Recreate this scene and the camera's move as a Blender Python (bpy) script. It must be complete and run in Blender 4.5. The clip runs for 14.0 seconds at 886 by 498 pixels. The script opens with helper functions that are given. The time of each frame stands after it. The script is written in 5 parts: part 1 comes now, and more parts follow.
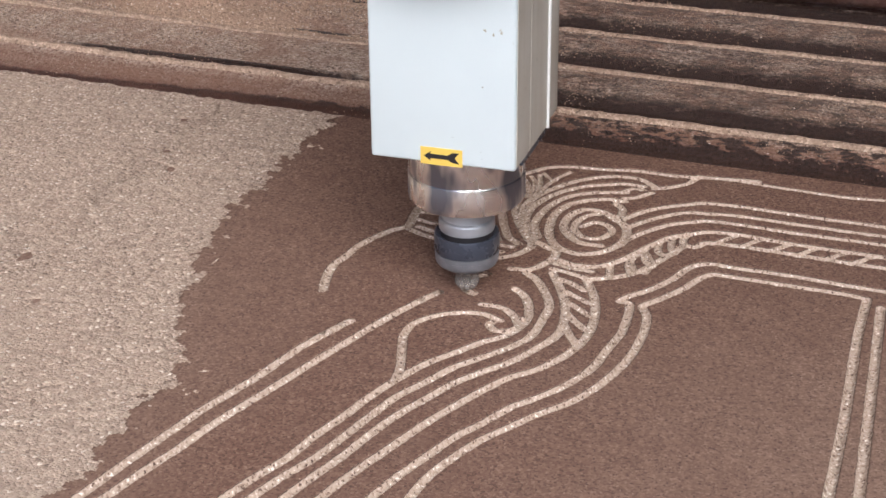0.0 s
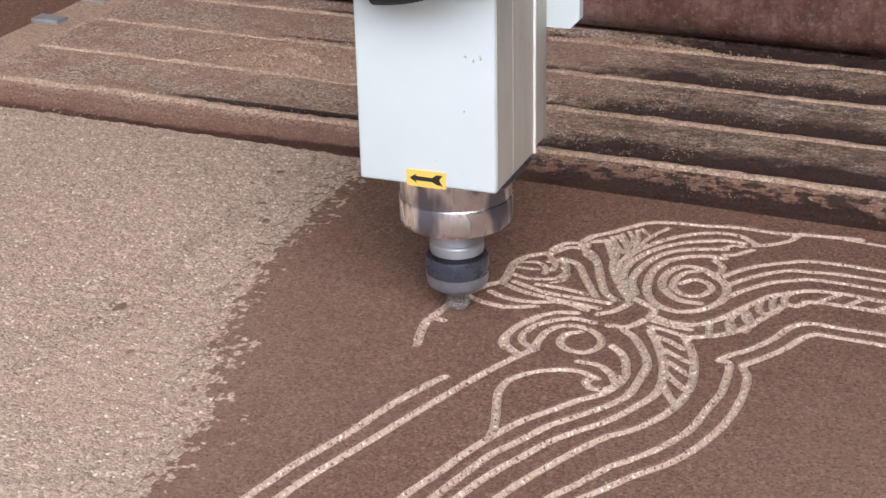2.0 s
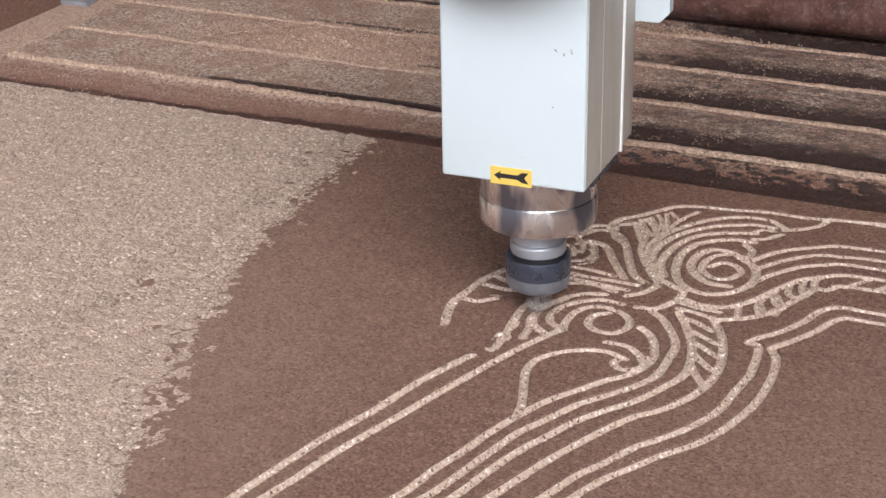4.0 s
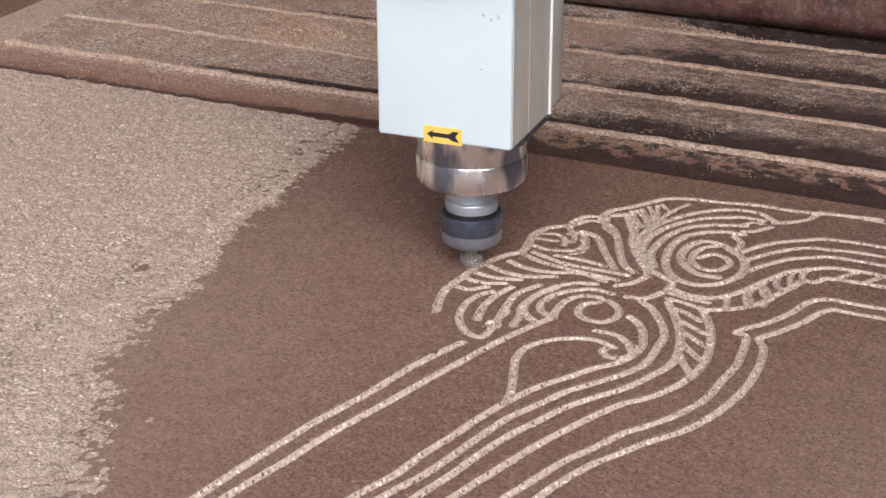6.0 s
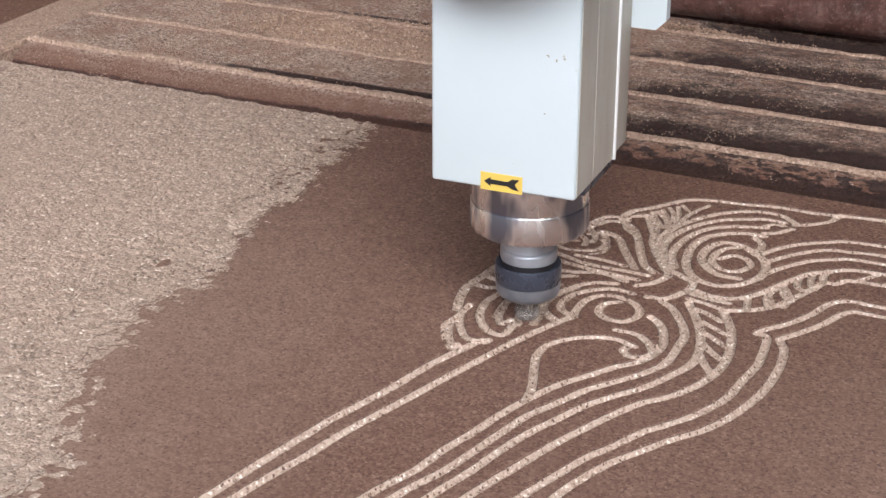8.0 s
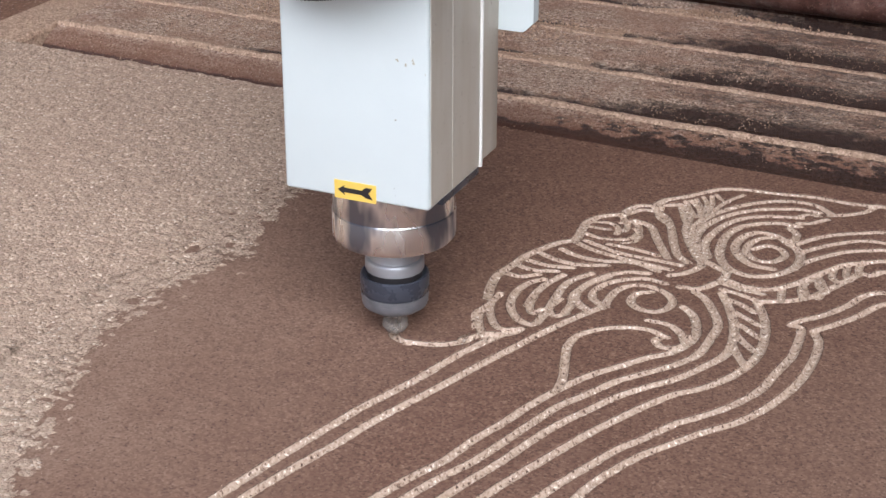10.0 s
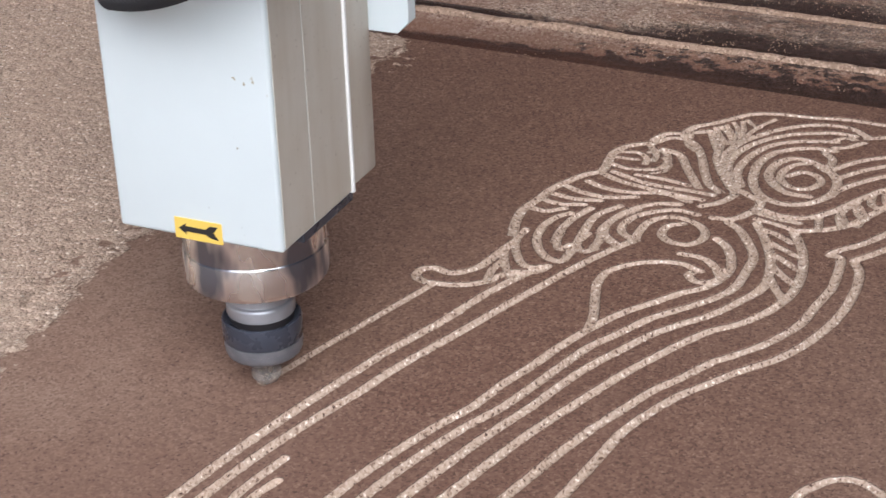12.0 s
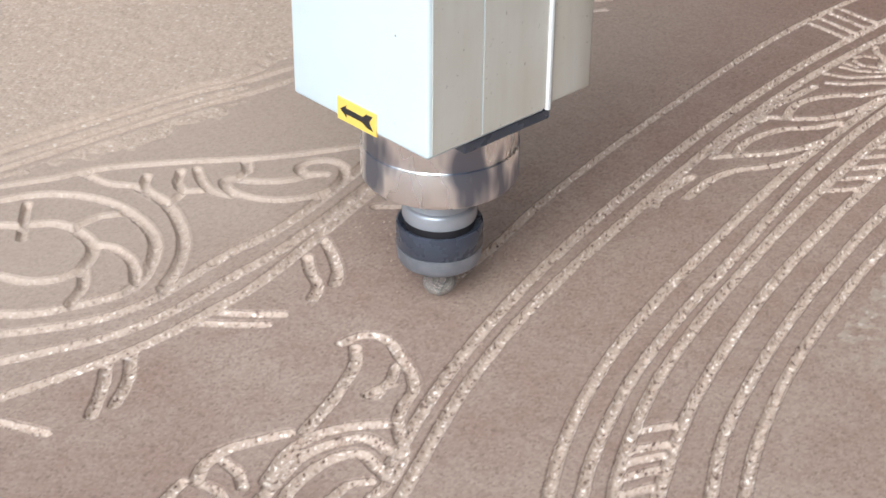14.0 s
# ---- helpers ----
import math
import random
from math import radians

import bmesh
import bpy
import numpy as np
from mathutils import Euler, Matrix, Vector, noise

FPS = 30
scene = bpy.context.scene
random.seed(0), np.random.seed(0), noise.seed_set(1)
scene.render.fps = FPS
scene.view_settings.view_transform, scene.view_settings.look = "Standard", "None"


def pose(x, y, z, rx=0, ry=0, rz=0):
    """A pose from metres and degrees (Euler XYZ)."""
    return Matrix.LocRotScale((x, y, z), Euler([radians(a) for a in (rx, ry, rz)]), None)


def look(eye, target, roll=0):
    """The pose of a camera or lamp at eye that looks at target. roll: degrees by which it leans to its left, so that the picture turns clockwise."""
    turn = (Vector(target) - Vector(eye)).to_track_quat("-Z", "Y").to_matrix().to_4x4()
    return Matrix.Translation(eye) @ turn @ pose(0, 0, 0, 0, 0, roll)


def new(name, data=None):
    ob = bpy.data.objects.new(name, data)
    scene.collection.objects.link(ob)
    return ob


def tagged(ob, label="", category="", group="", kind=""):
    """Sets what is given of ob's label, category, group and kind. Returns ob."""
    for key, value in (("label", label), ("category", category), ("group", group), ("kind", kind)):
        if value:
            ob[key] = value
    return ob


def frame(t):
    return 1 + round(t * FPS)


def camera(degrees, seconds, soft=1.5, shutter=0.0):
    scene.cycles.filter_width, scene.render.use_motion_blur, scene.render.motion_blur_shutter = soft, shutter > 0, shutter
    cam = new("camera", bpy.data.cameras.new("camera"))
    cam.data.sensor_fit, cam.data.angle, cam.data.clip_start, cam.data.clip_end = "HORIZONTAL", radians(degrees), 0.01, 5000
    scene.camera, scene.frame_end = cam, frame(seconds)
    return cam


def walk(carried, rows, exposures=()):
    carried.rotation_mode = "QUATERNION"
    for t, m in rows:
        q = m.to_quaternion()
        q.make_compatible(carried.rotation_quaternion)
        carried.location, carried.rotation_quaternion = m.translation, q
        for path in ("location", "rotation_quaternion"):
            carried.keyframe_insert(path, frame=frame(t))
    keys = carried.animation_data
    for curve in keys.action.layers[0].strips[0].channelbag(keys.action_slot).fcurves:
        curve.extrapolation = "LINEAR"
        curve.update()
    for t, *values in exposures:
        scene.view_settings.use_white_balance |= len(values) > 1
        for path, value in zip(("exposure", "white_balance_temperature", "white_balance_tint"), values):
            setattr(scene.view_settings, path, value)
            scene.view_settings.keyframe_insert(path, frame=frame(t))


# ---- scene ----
# camera: hand-held, zoomed in on the spindle; rows of time, place, heading, tilt down, lean
cam = camera(29.08, 14.0, soft=1.5, shutter=0.1)
CAMERA_ROWS = (
    (0, 0.2980, -0.6676, 0.5932, 18.181, 26.085, -0.556),
    (0.5, 0.2972, -0.6505, 0.5890, 18.720, 25.395, -0.585),
    (1, 0.2974, -0.6412, 0.5858, 20.184, 25.260, -0.879),
    (1.5, 0.2866, -0.6465, 0.5846, 20.987, 24.812, -1.183),
    (2, 0.2904, -0.6551, 0.5879, 21.557, 24.259, -1.297),
    (2.5, 0.2921, -0.6596, 0.5857, 22.058, 23.832, -1.377),
    (3, 0.2864, -0.6565, 0.5800, 22.291, 24.087, -1.231),
    (5.5, 0.2921, -0.6667, 0.5723, 22.182, 24.498, -0.495),
    (6, 0.2937, -0.6709, 0.5737, 22.189, 24.472, -0.264),
    (6.5, 0.2932, -0.6718, 0.5732, 22.376, 24.406, -0.204),
    (7, 0.2903, -0.6709, 0.5711, 22.539, 24.378, -0.115),
    (7.5, 0.2930, -0.6760, 0.5726, 22.736, 24.378, 0.001),
    (8, 0.2916, -0.6766, 0.5700, 22.771, 24.310, 0.083),
    (10.5, 0.2812, -0.6653, 0.5658, 24.050, 24.842, 0.167),
    (11, 0.2740, -0.6504, 0.5654, 24.103, 25.248, 0.269),
    (11.5, 0.2670, -0.6056, 0.5527, 23.983, 26.776, -1.209),
    (12, 0.2665, -0.6247, 0.5505, 24.684, 27.143, -1.769),
    (12.1, 0.2599, -0.6478, 0.5398, 26.117, 27.263, -1.555),
    (12.2, 0.2570, -0.6722, 0.5370, 29.129, 27.849, -0.422),
    (12.3, 0.2592, -0.7025, 0.5408, 32.060, 28.521, 0.822),
    (12.4, 0.2675, -0.7348, 0.5288, 34.616, 28.587, -0.333),
    (12.5, 0.2707, -0.7823, 0.5376, 36.307, 29.964, -0.010),
    (12.6, 0.2860, -0.8390, 0.5306, 37.968, 30.428, -0.316),
    (12.8, 0.3149, -0.9209, 0.5296, 40.312, 30.929, -0.627),
    (13, 0.3425, -0.9972, 0.5277, 42.618, 30.421, 1.054),
    (13.1, 0.3566, -1.0153, 0.5195, 44.415, 30.083, 1.424),
    (13.2, 0.3681, -1.0387, 0.5207, 45.218, 30.540, 2.313),
    (13.4, 0.4020, -1.0893, 0.5413, 45.967, 30.272, 2.331),
    (13.5, 0.4169, -1.1193, 0.5337, 46.498, 29.664, 1.762),
    (13.7, 0.4310, -1.1801, 0.5293, 46.610, 30.019, 1.213),
    (13.9, 0.4271, -1.2492, 0.5322, 46.361, 31.189, 1.238),
    (14, 0.4340, -1.2803, 0.5229, 46.723, 31.146, 0.483),
)
EXPOSURES = [(0.0, 0.12, 5720, 9), (4.0, 0.14, 5690, 9), (8.0, 0.13, 5660, 9), (12.2, 0.02, 5650, 9), (12.8, 0.13, 5620, 7), (13.4, 0.20, 5530, 5), (14.0, 0.27, 5480, 3)]
walk(cam, [(t, pose(x, y, z, 90 - tilt, 0, head) @ pose(0, 0, 0, 0, 0, lean)) for t, x, y, z, head, tilt, lean in CAMERA_ROWS], EXPOSURES)

# daylight from an open workshop front, high on one side
world = bpy.data.worlds.new("sky")
scene.world = world
world.use_nodes = True
sky = world.node_tree.nodes.new("ShaderNodeTexSky")
sky.sky_type, sky.sun_disc = "NISHITA", False
SUN_FROM = Vector((0.42, -0.72, 0.80)).normalized()
sky.air_density, sky.dust_density, sky.ozone_density = 0.7, 6.0, 0.6
sky.sun_elevation = math.asin(SUN_FROM.z)
sky.sun_rotation = math.atan2(SUN_FROM.x, SUN_FROM.y)
world.node_tree.links.new(sky.outputs[0], world.node_tree.nodes["Background"].inputs[0])
world.node_tree.nodes["Background"].inputs[1].default_value = 0.15
sun = new("sun", bpy.data.lights.new("sun", "SUN"))
sun.data.energy, sun.data.angle, sun.data.color = 2.85, radians(55), (1.0, 0.975, 0.95)
sun.matrix_world = look(SUN_FROM * 5, (0, 0, 0))

# ---- materials ----
def material(name, rough=0.6, metal=0.0):
    m = bpy.data.materials.new(name)
    m.use_nodes = True
    p = m.node_tree.nodes["Principled BSDF"]
    p.inputs["Roughness"].default_value, p.inputs["Metallic"].default_value = rough, metal
    return m, m.node_tree, p


def node(tree, kind, **values):
    n = tree.nodes.new(kind)
    for key, value in values.items():
        n.inputs[key.replace("_", " ")].default_value = value
    return n


def noise_of(tree, where, scale, detail=3.0, rough=0.6):
    n = node(tree, "ShaderNodeTexNoise", Scale=scale, Detail=detail, Roughness=rough)
    tree.links.new(where, n.inputs["Vector"])
    return n.outputs["Fac"]


def cells_of(tree, where, scale):
    """A random tone for each small grain, and how far from its middle."""
    n = node(tree, "ShaderNodeTexVoronoi", Scale=scale, Randomness=1.0)
    tree.links.new(where, n.inputs["Vector"])
    sep = tree.nodes.new("ShaderNodeSeparateColor")
    tree.links.new(n.outputs["Color"], sep.inputs[0])
    return sep.outputs[0], n.outputs["Distance"]


def ramp(tree, fac, *stops):
    r = tree.nodes.new("ShaderNodeValToRGB")
    while len(r.color_ramp.elements) < len(stops):
        r.color_ramp.elements.new(0.5)
    for e, (at, c) in zip(r.color_ramp.elements, stops):
        e.position = at
        e.color = (c, c, c, 1) if isinstance(c, (int, float)) else (*c, 1)
    tree.links.new(fac, r.inputs[0])
    return r.outputs[0]


def mixed(tree, fac, a, b, blend="MIX"):
    n = tree.nodes.new("ShaderNodeMix")
    n.data_type, n.blend_type = "RGBA", blend
    for slot, v in ((0, fac), (6, a), (7, b)):
        if isinstance(v, (int, float)):
            n.inputs[slot].default_value = v
        elif isinstance(v, tuple):
            n.inputs[slot].default_value = (*v, 1)
        else:
            tree.links.new(v, n.inputs[slot])
    return n.outputs[2]


def bump(tree, height, p, strength=0.5, distance=0.001, fade=None):
    b = node(tree, "ShaderNodeBump", Strength=strength, Distance=distance)
    if fade is not None:
        tree.links.new(fade, b.inputs["Strength"])
    tree.links.new(height, b.inputs["Height"])
    tree.links.new(b.outputs[0], p.inputs["Normal"])


def place(tree, objectwise=False):
    if objectwise:
        return tree.nodes.new("ShaderNodeTexCoord").outputs["Object"]
    return tree.nodes.new("ShaderNodeNewGeometry").outputs["Position"]


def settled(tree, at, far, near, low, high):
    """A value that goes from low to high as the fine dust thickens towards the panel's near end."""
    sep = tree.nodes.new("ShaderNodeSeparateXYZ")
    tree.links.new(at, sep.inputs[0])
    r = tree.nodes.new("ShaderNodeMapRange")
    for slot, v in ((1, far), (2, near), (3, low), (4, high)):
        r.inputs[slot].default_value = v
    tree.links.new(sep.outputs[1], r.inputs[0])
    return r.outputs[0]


def ranged(t, value, a, b, low, high):
    r = node(t, "ShaderNodeMapRange")
    for slot, v in ((1, a), (2, b), (3, low), (4, high)):
        r.inputs[slot].default_value = v
    t.links.new(value, r.inputs[0])
    return r.outputs[0]


def sums(t, kind, *values):
    """Chain values with one math operation."""
    out = values[0]
    for v in values[1:]:
        n = t.nodes.new("ShaderNodeMath")
        n.operation = kind
        for slot, one in enumerate((out, v)):
            if isinstance(one, (int, float)):
                n.inputs[slot].default_value = one
            else:
                t.links.new(one, n.inputs[slot])
        out = n.outputs[0]
    return out


def board_material():
    """Brown fibreboard with a film of fine dust, thicker away from the fan's sweep; below the dark face the fibre is pale."""
    m, t, p = material("fibreboard", 0.75)
    at = place(t)
    speck, _ = cells_of(t, at, 620)
    grain = mixed(t, 0.5, speck, noise_of(t, at, 260, 4, 0.7))
    cloud = noise_of(t, at, 9, 4)
    haze = noise_of(t, at, 30, 5, 0.65)
    shard, _ = cells_of(t, at, 620)
    fleck = mixed(t, 0.32, noise_of(t, at, 400, 2, 0.55), shard)
    sep = t.nodes.new("ShaderNodeSeparateXYZ")
    t.links.new(at, sep.inputs[0])
    x, y, z = sep.outputs
    face = ramp(t, grain, (0.22, (0.055, 0.022, 0.015)), (0.50, (0.172, 0.090, 0.061)), (0.68, (0.255, 0.152, 0.108)), (0.80, (0.40, 0.28, 0.21)))
    face = mixed(t, sums(t, "MULTIPLY", ramp(t, cloud, (0.35, 0.0), (0.7, 0.35)), ranged(t, y, 0.78, 0.40, 0.15, 1.0)), face, (0.235, 0.148, 0.110))
    face = mixed(t, ramp(t, haze, (0.42, 0.0), (0.62, 0.25)), face, (0.105, 0.048, 0.032))
    # fine dust fills the grain towards the near end
    face = mixed(t, ranged(t, y, 0.30, -0.14, 0.28, 0.7), face, (0.178, 0.098, 0.068))
    near_end = ranged(t, y, 0.02, -0.60, 0.0, 0.9)
    left = sums(t, "MULTIPLY", ranged(t, x, -0.11, -0.34, 0.0, 0.9), ranged(t, y, 0.68, 0.26, 0.1, 1.0), ranged(t, y, -0.10, 0.08, 0.0, 1.0))
    right = sums(t, "MULTIPLY", ranged(t, x, 0.0, 0.24, 0.0, 0.55), ranged(t, y, 0.56, 0.32, 0.0, 1.0))
    blotch = ranged(t, sums(t, "ADD", cloud, haze), 0.75, 1.2, 1.12, 0.62)
    thin = sums(t, "MULTIPLY", sums(t, "MAXIMUM", left, right), blotch)
    face = mixed(t, thin, face, ramp(t, grain, (0.2, (0.205, 0.124, 0.087)), (0.5, (0.275, 0.182, 0.134)), (0.8, (0.335, 0.232, 0.175))))
    film = sums(t, "MULTIPLY", near_end, blotch)
    face = mixed(t, film, face, ramp(t, grain, (0.2, (0.25, 0.180, 0.139)), (0.5, (0.300, 0.222, 0.174)), (0.8, (0.352, 0.268, 0.214))))
    drift = sums(t, "MULTIPLY", ranged(t, x, -0.21, -0.33, 0.0, 0.95), ranged(t, y, -0.12, -0.50, 0.0, 1.0))
    face = mixed(t, drift, face, ramp(t, grain, (0.2, (0.30, 0.228, 0.178)), (0.8, (0.365, 0.285, 0.226))))
    cut = ramp(t, fleck, (0.27, (0.08, 0.042, 0.030)), (0.34, (0.30, 0.208, 0.152)), (0.43, (0.46, 0.35, 0.268)), (0.66, (0.56, 0.448, 0.355)), (0.74, (0.95, 0.88, 0.79)))
    dusty = ramp(t, fleck, (0.29, (0.10, 0.058, 0.042)), (0.36, (0.31, 0.228, 0.176)), (0.45, (0.40, 0.308, 0.245)), (0.66, (0.45, 0.352, 0.284)), (0.73, (0.90, 0.82, 0.72)))
    cut = mixed(t, sums(t, "MULTIPLY", near_end, 0.9), cut, dusty)
    cut = mixed(t, sums(t, "MULTIPLY", drift, 0.85), cut, (0.405, 0.318, 0.254))
    # a thin ragged dark rim is coloured in just below the face, round each cut
    deep = ranged(t, sums(t, "ADD", z, ranged(t, fleck, 0.3, 0.7, -0.00035, 0.00035)), -0.00025, -0.0011, 0.0, 1.0)
    tone = ramp(t, deep, (0.0, 0.0), (0.25, 1.0))
    rim = mixed(t, drift, mixed(t, film, (0.050, 0.024, 0.017), (0.16, 0.112, 0.086)), (0.29, 0.222, 0.174))
    body = mixed(t, ramp(t, deep, (0.35, 0.0), (0.8, 1.0)), rim, cut)
    t.links.new(mixed(t, tone, face, body), p.inputs["Base Color"])
    bump(t, mixed(t, 0.6, grain, fleck), p, 0.3, 0.0008, ranged(t, z, -0.0002, -0.0010, 0.12, 0.6))
    return m


def dust_material(name="sawdust", tone=1.0, tint=(1.0, 1.0, 1.0), bright=0.5):
    m, t, p = material(name, 0.8)
    at = place(t)
    speck, reach = cells_of(t, at, 470)
    grain = mixed(t, 0.55, noise_of(t, at, 340, 3, 0.65), speck)
    cloud = noise_of(t, at, 7, 4)
    c = ramp(t, grain, *((at_, tuple(tone * v * w for v, w in zip(col, tint))) for at_, col in ((0.20, (0.27, 0.190, 0.142)), (0.38, (0.40, 0.298, 0.226)), (0.60, (0.50, 0.388, 0.300)), (0.80, (0.68, 0.55, 0.437)))))
    c = mixed(t, ramp(t, cloud, (0.4, 0.0), (0.7, 0.5)), c, tuple(tone * v * w for v, w in zip((0.43, 0.322, 0.247), tint)))
    c = mixed(t, ramp(t, speck, (0.975, 0.0), (0.98, bright)), c, (0.95, 0.88, 0.77))
    c = mixed(t, ramp(t, speck, (0.03, 0.4), (0.04, 0.0)), c, (0.11, 0.075, 0.055))
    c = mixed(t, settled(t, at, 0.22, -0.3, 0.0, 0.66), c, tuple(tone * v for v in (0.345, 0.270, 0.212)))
    t.links.new(c, p.inputs["Base Color"])
    bump(t, sums(t, "SUBTRACT", grain, sums(t, "MULTIPLY", reach, 0.45)), p, 0.7, 0.0026, settled(t, at, 0.15, -0.4, 0.8, 0.25))
    return m


def slat_material():
    """Dark oily metal, with sawdust settled thickest on the far part of each slat and towards the bed's end; recesses
    are coloured darker for their shade.
    """
    m, t, p = material("dusty_table_metal", 0.55)
    at = place(t, True)
    grain = noise_of(t, at, 300, 4, 0.72)
    pull = node(t, "ShaderNodeMapping")
    pull.inputs["Scale"].default_value = (0.5, 1.0, 1.0)
    t.links.new(at, pull.inputs["Vector"])
    patch = noise_of(t, pull.outputs[0], 95, 6, 0.7)
    mottle = noise_of(t, at, 22, 6, 0.7)
    dust = ramp(t, grain, (0.36, (0.10, 0.052, 0.036)), (0.46, (0.43, 0.305, 0.232)), (0.56, (0.61, 0.465, 0.362)), (0.66, (0.92, 0.80, 0.68)))
    dust = mixed(t, ramp(t, mottle, (0.44, 0.0), (0.58, 0.62)), dust, (0.36, 0.205, 0.140))
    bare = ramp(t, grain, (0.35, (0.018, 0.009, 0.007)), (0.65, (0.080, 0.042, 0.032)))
    sep = t.nodes.new("ShaderNodeSeparateXYZ")
    t.links.new(at, sep.inputs[0])

    def calc(kind, a, b, c=None):
        n = t.nodes.new("ShaderNodeMath")
        n.operation = kind
        for slot, v in enumerate((a, b, c)):
            if v is None:
                continue
            if isinstance(v, (int, float)):
                n.inputs[slot].default_value = v
            else:
                t.links.new(v, n.inputs[slot])
        return n.outputs[0]

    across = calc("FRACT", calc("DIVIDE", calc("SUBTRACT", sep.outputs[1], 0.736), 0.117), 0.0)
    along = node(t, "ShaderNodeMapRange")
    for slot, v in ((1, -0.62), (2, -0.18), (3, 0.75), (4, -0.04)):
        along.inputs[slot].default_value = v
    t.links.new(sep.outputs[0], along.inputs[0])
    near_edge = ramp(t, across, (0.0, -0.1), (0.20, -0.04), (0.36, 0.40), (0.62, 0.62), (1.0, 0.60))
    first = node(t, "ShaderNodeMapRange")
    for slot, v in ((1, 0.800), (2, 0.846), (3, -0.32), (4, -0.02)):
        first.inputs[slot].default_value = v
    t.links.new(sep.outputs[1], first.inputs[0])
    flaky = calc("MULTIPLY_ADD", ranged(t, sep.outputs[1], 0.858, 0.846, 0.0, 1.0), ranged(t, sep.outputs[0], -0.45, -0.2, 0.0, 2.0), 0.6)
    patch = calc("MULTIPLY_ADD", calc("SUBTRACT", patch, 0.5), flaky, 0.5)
    # slot depths and the crack lose their dust colour to paint in shade
    low_shade = ranged(t, sep.outputs[2], -0.034, -0.049, 0.0, -1.5)
    crack_shade = calc("MULTIPLY", calc("MULTIPLY", ranged(t, across, 0.225, 0.272, -1.3, 0.0), ranged(t, sep.outputs[0], -0.72, -0.46, 0.0, 1.0)), ranged(t, sep.outputs[0], -0.32, -0.24, 1.0, 0.0))
    low_shade = calc("ADD", low_shade, calc("MULTIPLY", crack_shade, ranged(t, sep.outputs[1], 0.858, 0.860, 0.0, 1.0)))
    cover = calc("ADD", calc("ADD", calc("ADD", patch, low_shade), along.outputs[0]), calc("ADD", calc("SUBTRACT", near_edge, 0.31), first.outputs[0]))
    # low face of the first slat: rust red, darkened for the shade there
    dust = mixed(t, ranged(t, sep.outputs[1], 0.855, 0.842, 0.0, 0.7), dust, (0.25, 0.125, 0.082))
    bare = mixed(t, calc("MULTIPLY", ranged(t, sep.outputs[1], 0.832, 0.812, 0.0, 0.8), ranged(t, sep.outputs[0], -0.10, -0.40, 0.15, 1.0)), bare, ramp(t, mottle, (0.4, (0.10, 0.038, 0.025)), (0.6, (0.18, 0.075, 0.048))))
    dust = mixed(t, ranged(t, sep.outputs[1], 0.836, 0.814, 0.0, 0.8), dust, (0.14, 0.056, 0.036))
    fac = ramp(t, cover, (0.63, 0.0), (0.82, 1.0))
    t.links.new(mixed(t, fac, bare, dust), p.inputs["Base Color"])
    t.links.new(ramp(t, fac, (0.0, 0.38), (1.0, 0.85)), p.inputs["Roughness"])
    bump(t, grain, p, 1.0, 0.005)
    return m


def painted(name, c, rough=0.45, chips=0.0, dark=(0.25, 0.25, 0.24)):
    m, t, p = material(name, rough)
    at = place(t, True)
    soft = noise_of(t, at, 14, 4)
    fine = noise_of(t, at, 160, 3)
    col = mixed(t, ramp(t, soft, (0.3, 0.0), (0.75, 0.25)), c, tuple(v * 0.8 for v in c))
    if chips:
        spots = sums(t, "ADD", noise_of(t, at, 300, 2, 0.5), ranged(t, noise_of(t, at, 24, 1, 0.5), 0.5, 0.72, -0.10, 0.11))
        col = mixed(t, ramp(t, spots, (chips, 0.0), (chips + 0.015, 1.0)), col, ramp(t, soft, (0.45, dark), (0.6, (0.42, 0.40, 0.30))))
    t.links.new(col, p.inputs["Base Color"])
    t.links.new(ramp(t, soft, (0.3, rough - 0.08), (0.7, rough + 0.12)), p.inputs["Roughness"])
    bump(t, fine, p, 0.06, 0.0005)
    return m


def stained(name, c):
    """Enamel with brown grime in upright runs; c carries the shade of the face."""
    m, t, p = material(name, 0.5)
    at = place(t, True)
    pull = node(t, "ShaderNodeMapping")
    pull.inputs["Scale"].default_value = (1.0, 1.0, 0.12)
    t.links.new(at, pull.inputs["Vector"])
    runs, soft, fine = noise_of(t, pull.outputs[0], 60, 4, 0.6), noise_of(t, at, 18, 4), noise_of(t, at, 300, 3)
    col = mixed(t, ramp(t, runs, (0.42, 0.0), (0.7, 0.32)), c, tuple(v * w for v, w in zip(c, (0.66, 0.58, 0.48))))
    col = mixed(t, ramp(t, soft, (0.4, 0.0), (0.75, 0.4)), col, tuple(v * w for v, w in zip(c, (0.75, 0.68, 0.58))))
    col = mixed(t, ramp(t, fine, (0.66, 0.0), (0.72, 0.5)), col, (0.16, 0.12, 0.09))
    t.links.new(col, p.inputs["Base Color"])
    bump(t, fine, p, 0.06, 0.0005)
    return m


def metal(name, c, rough, streak=60, metallic=1.0):
    m, t, p = material(name, rough, metallic)
    at = place(t, True)
    n = noise_of(t, at, streak, 3)
    t.links.new(ramp(t, n, (0.3, tuple(v * 0.75 for v in c)), (0.7, c)), p.inputs["Base Color"])
    t.links.new(ramp(t, n, (0.3, rough * 0.8), (0.7, min(1, rough * 1.4))), p.inputs["Roughness"])
    return m


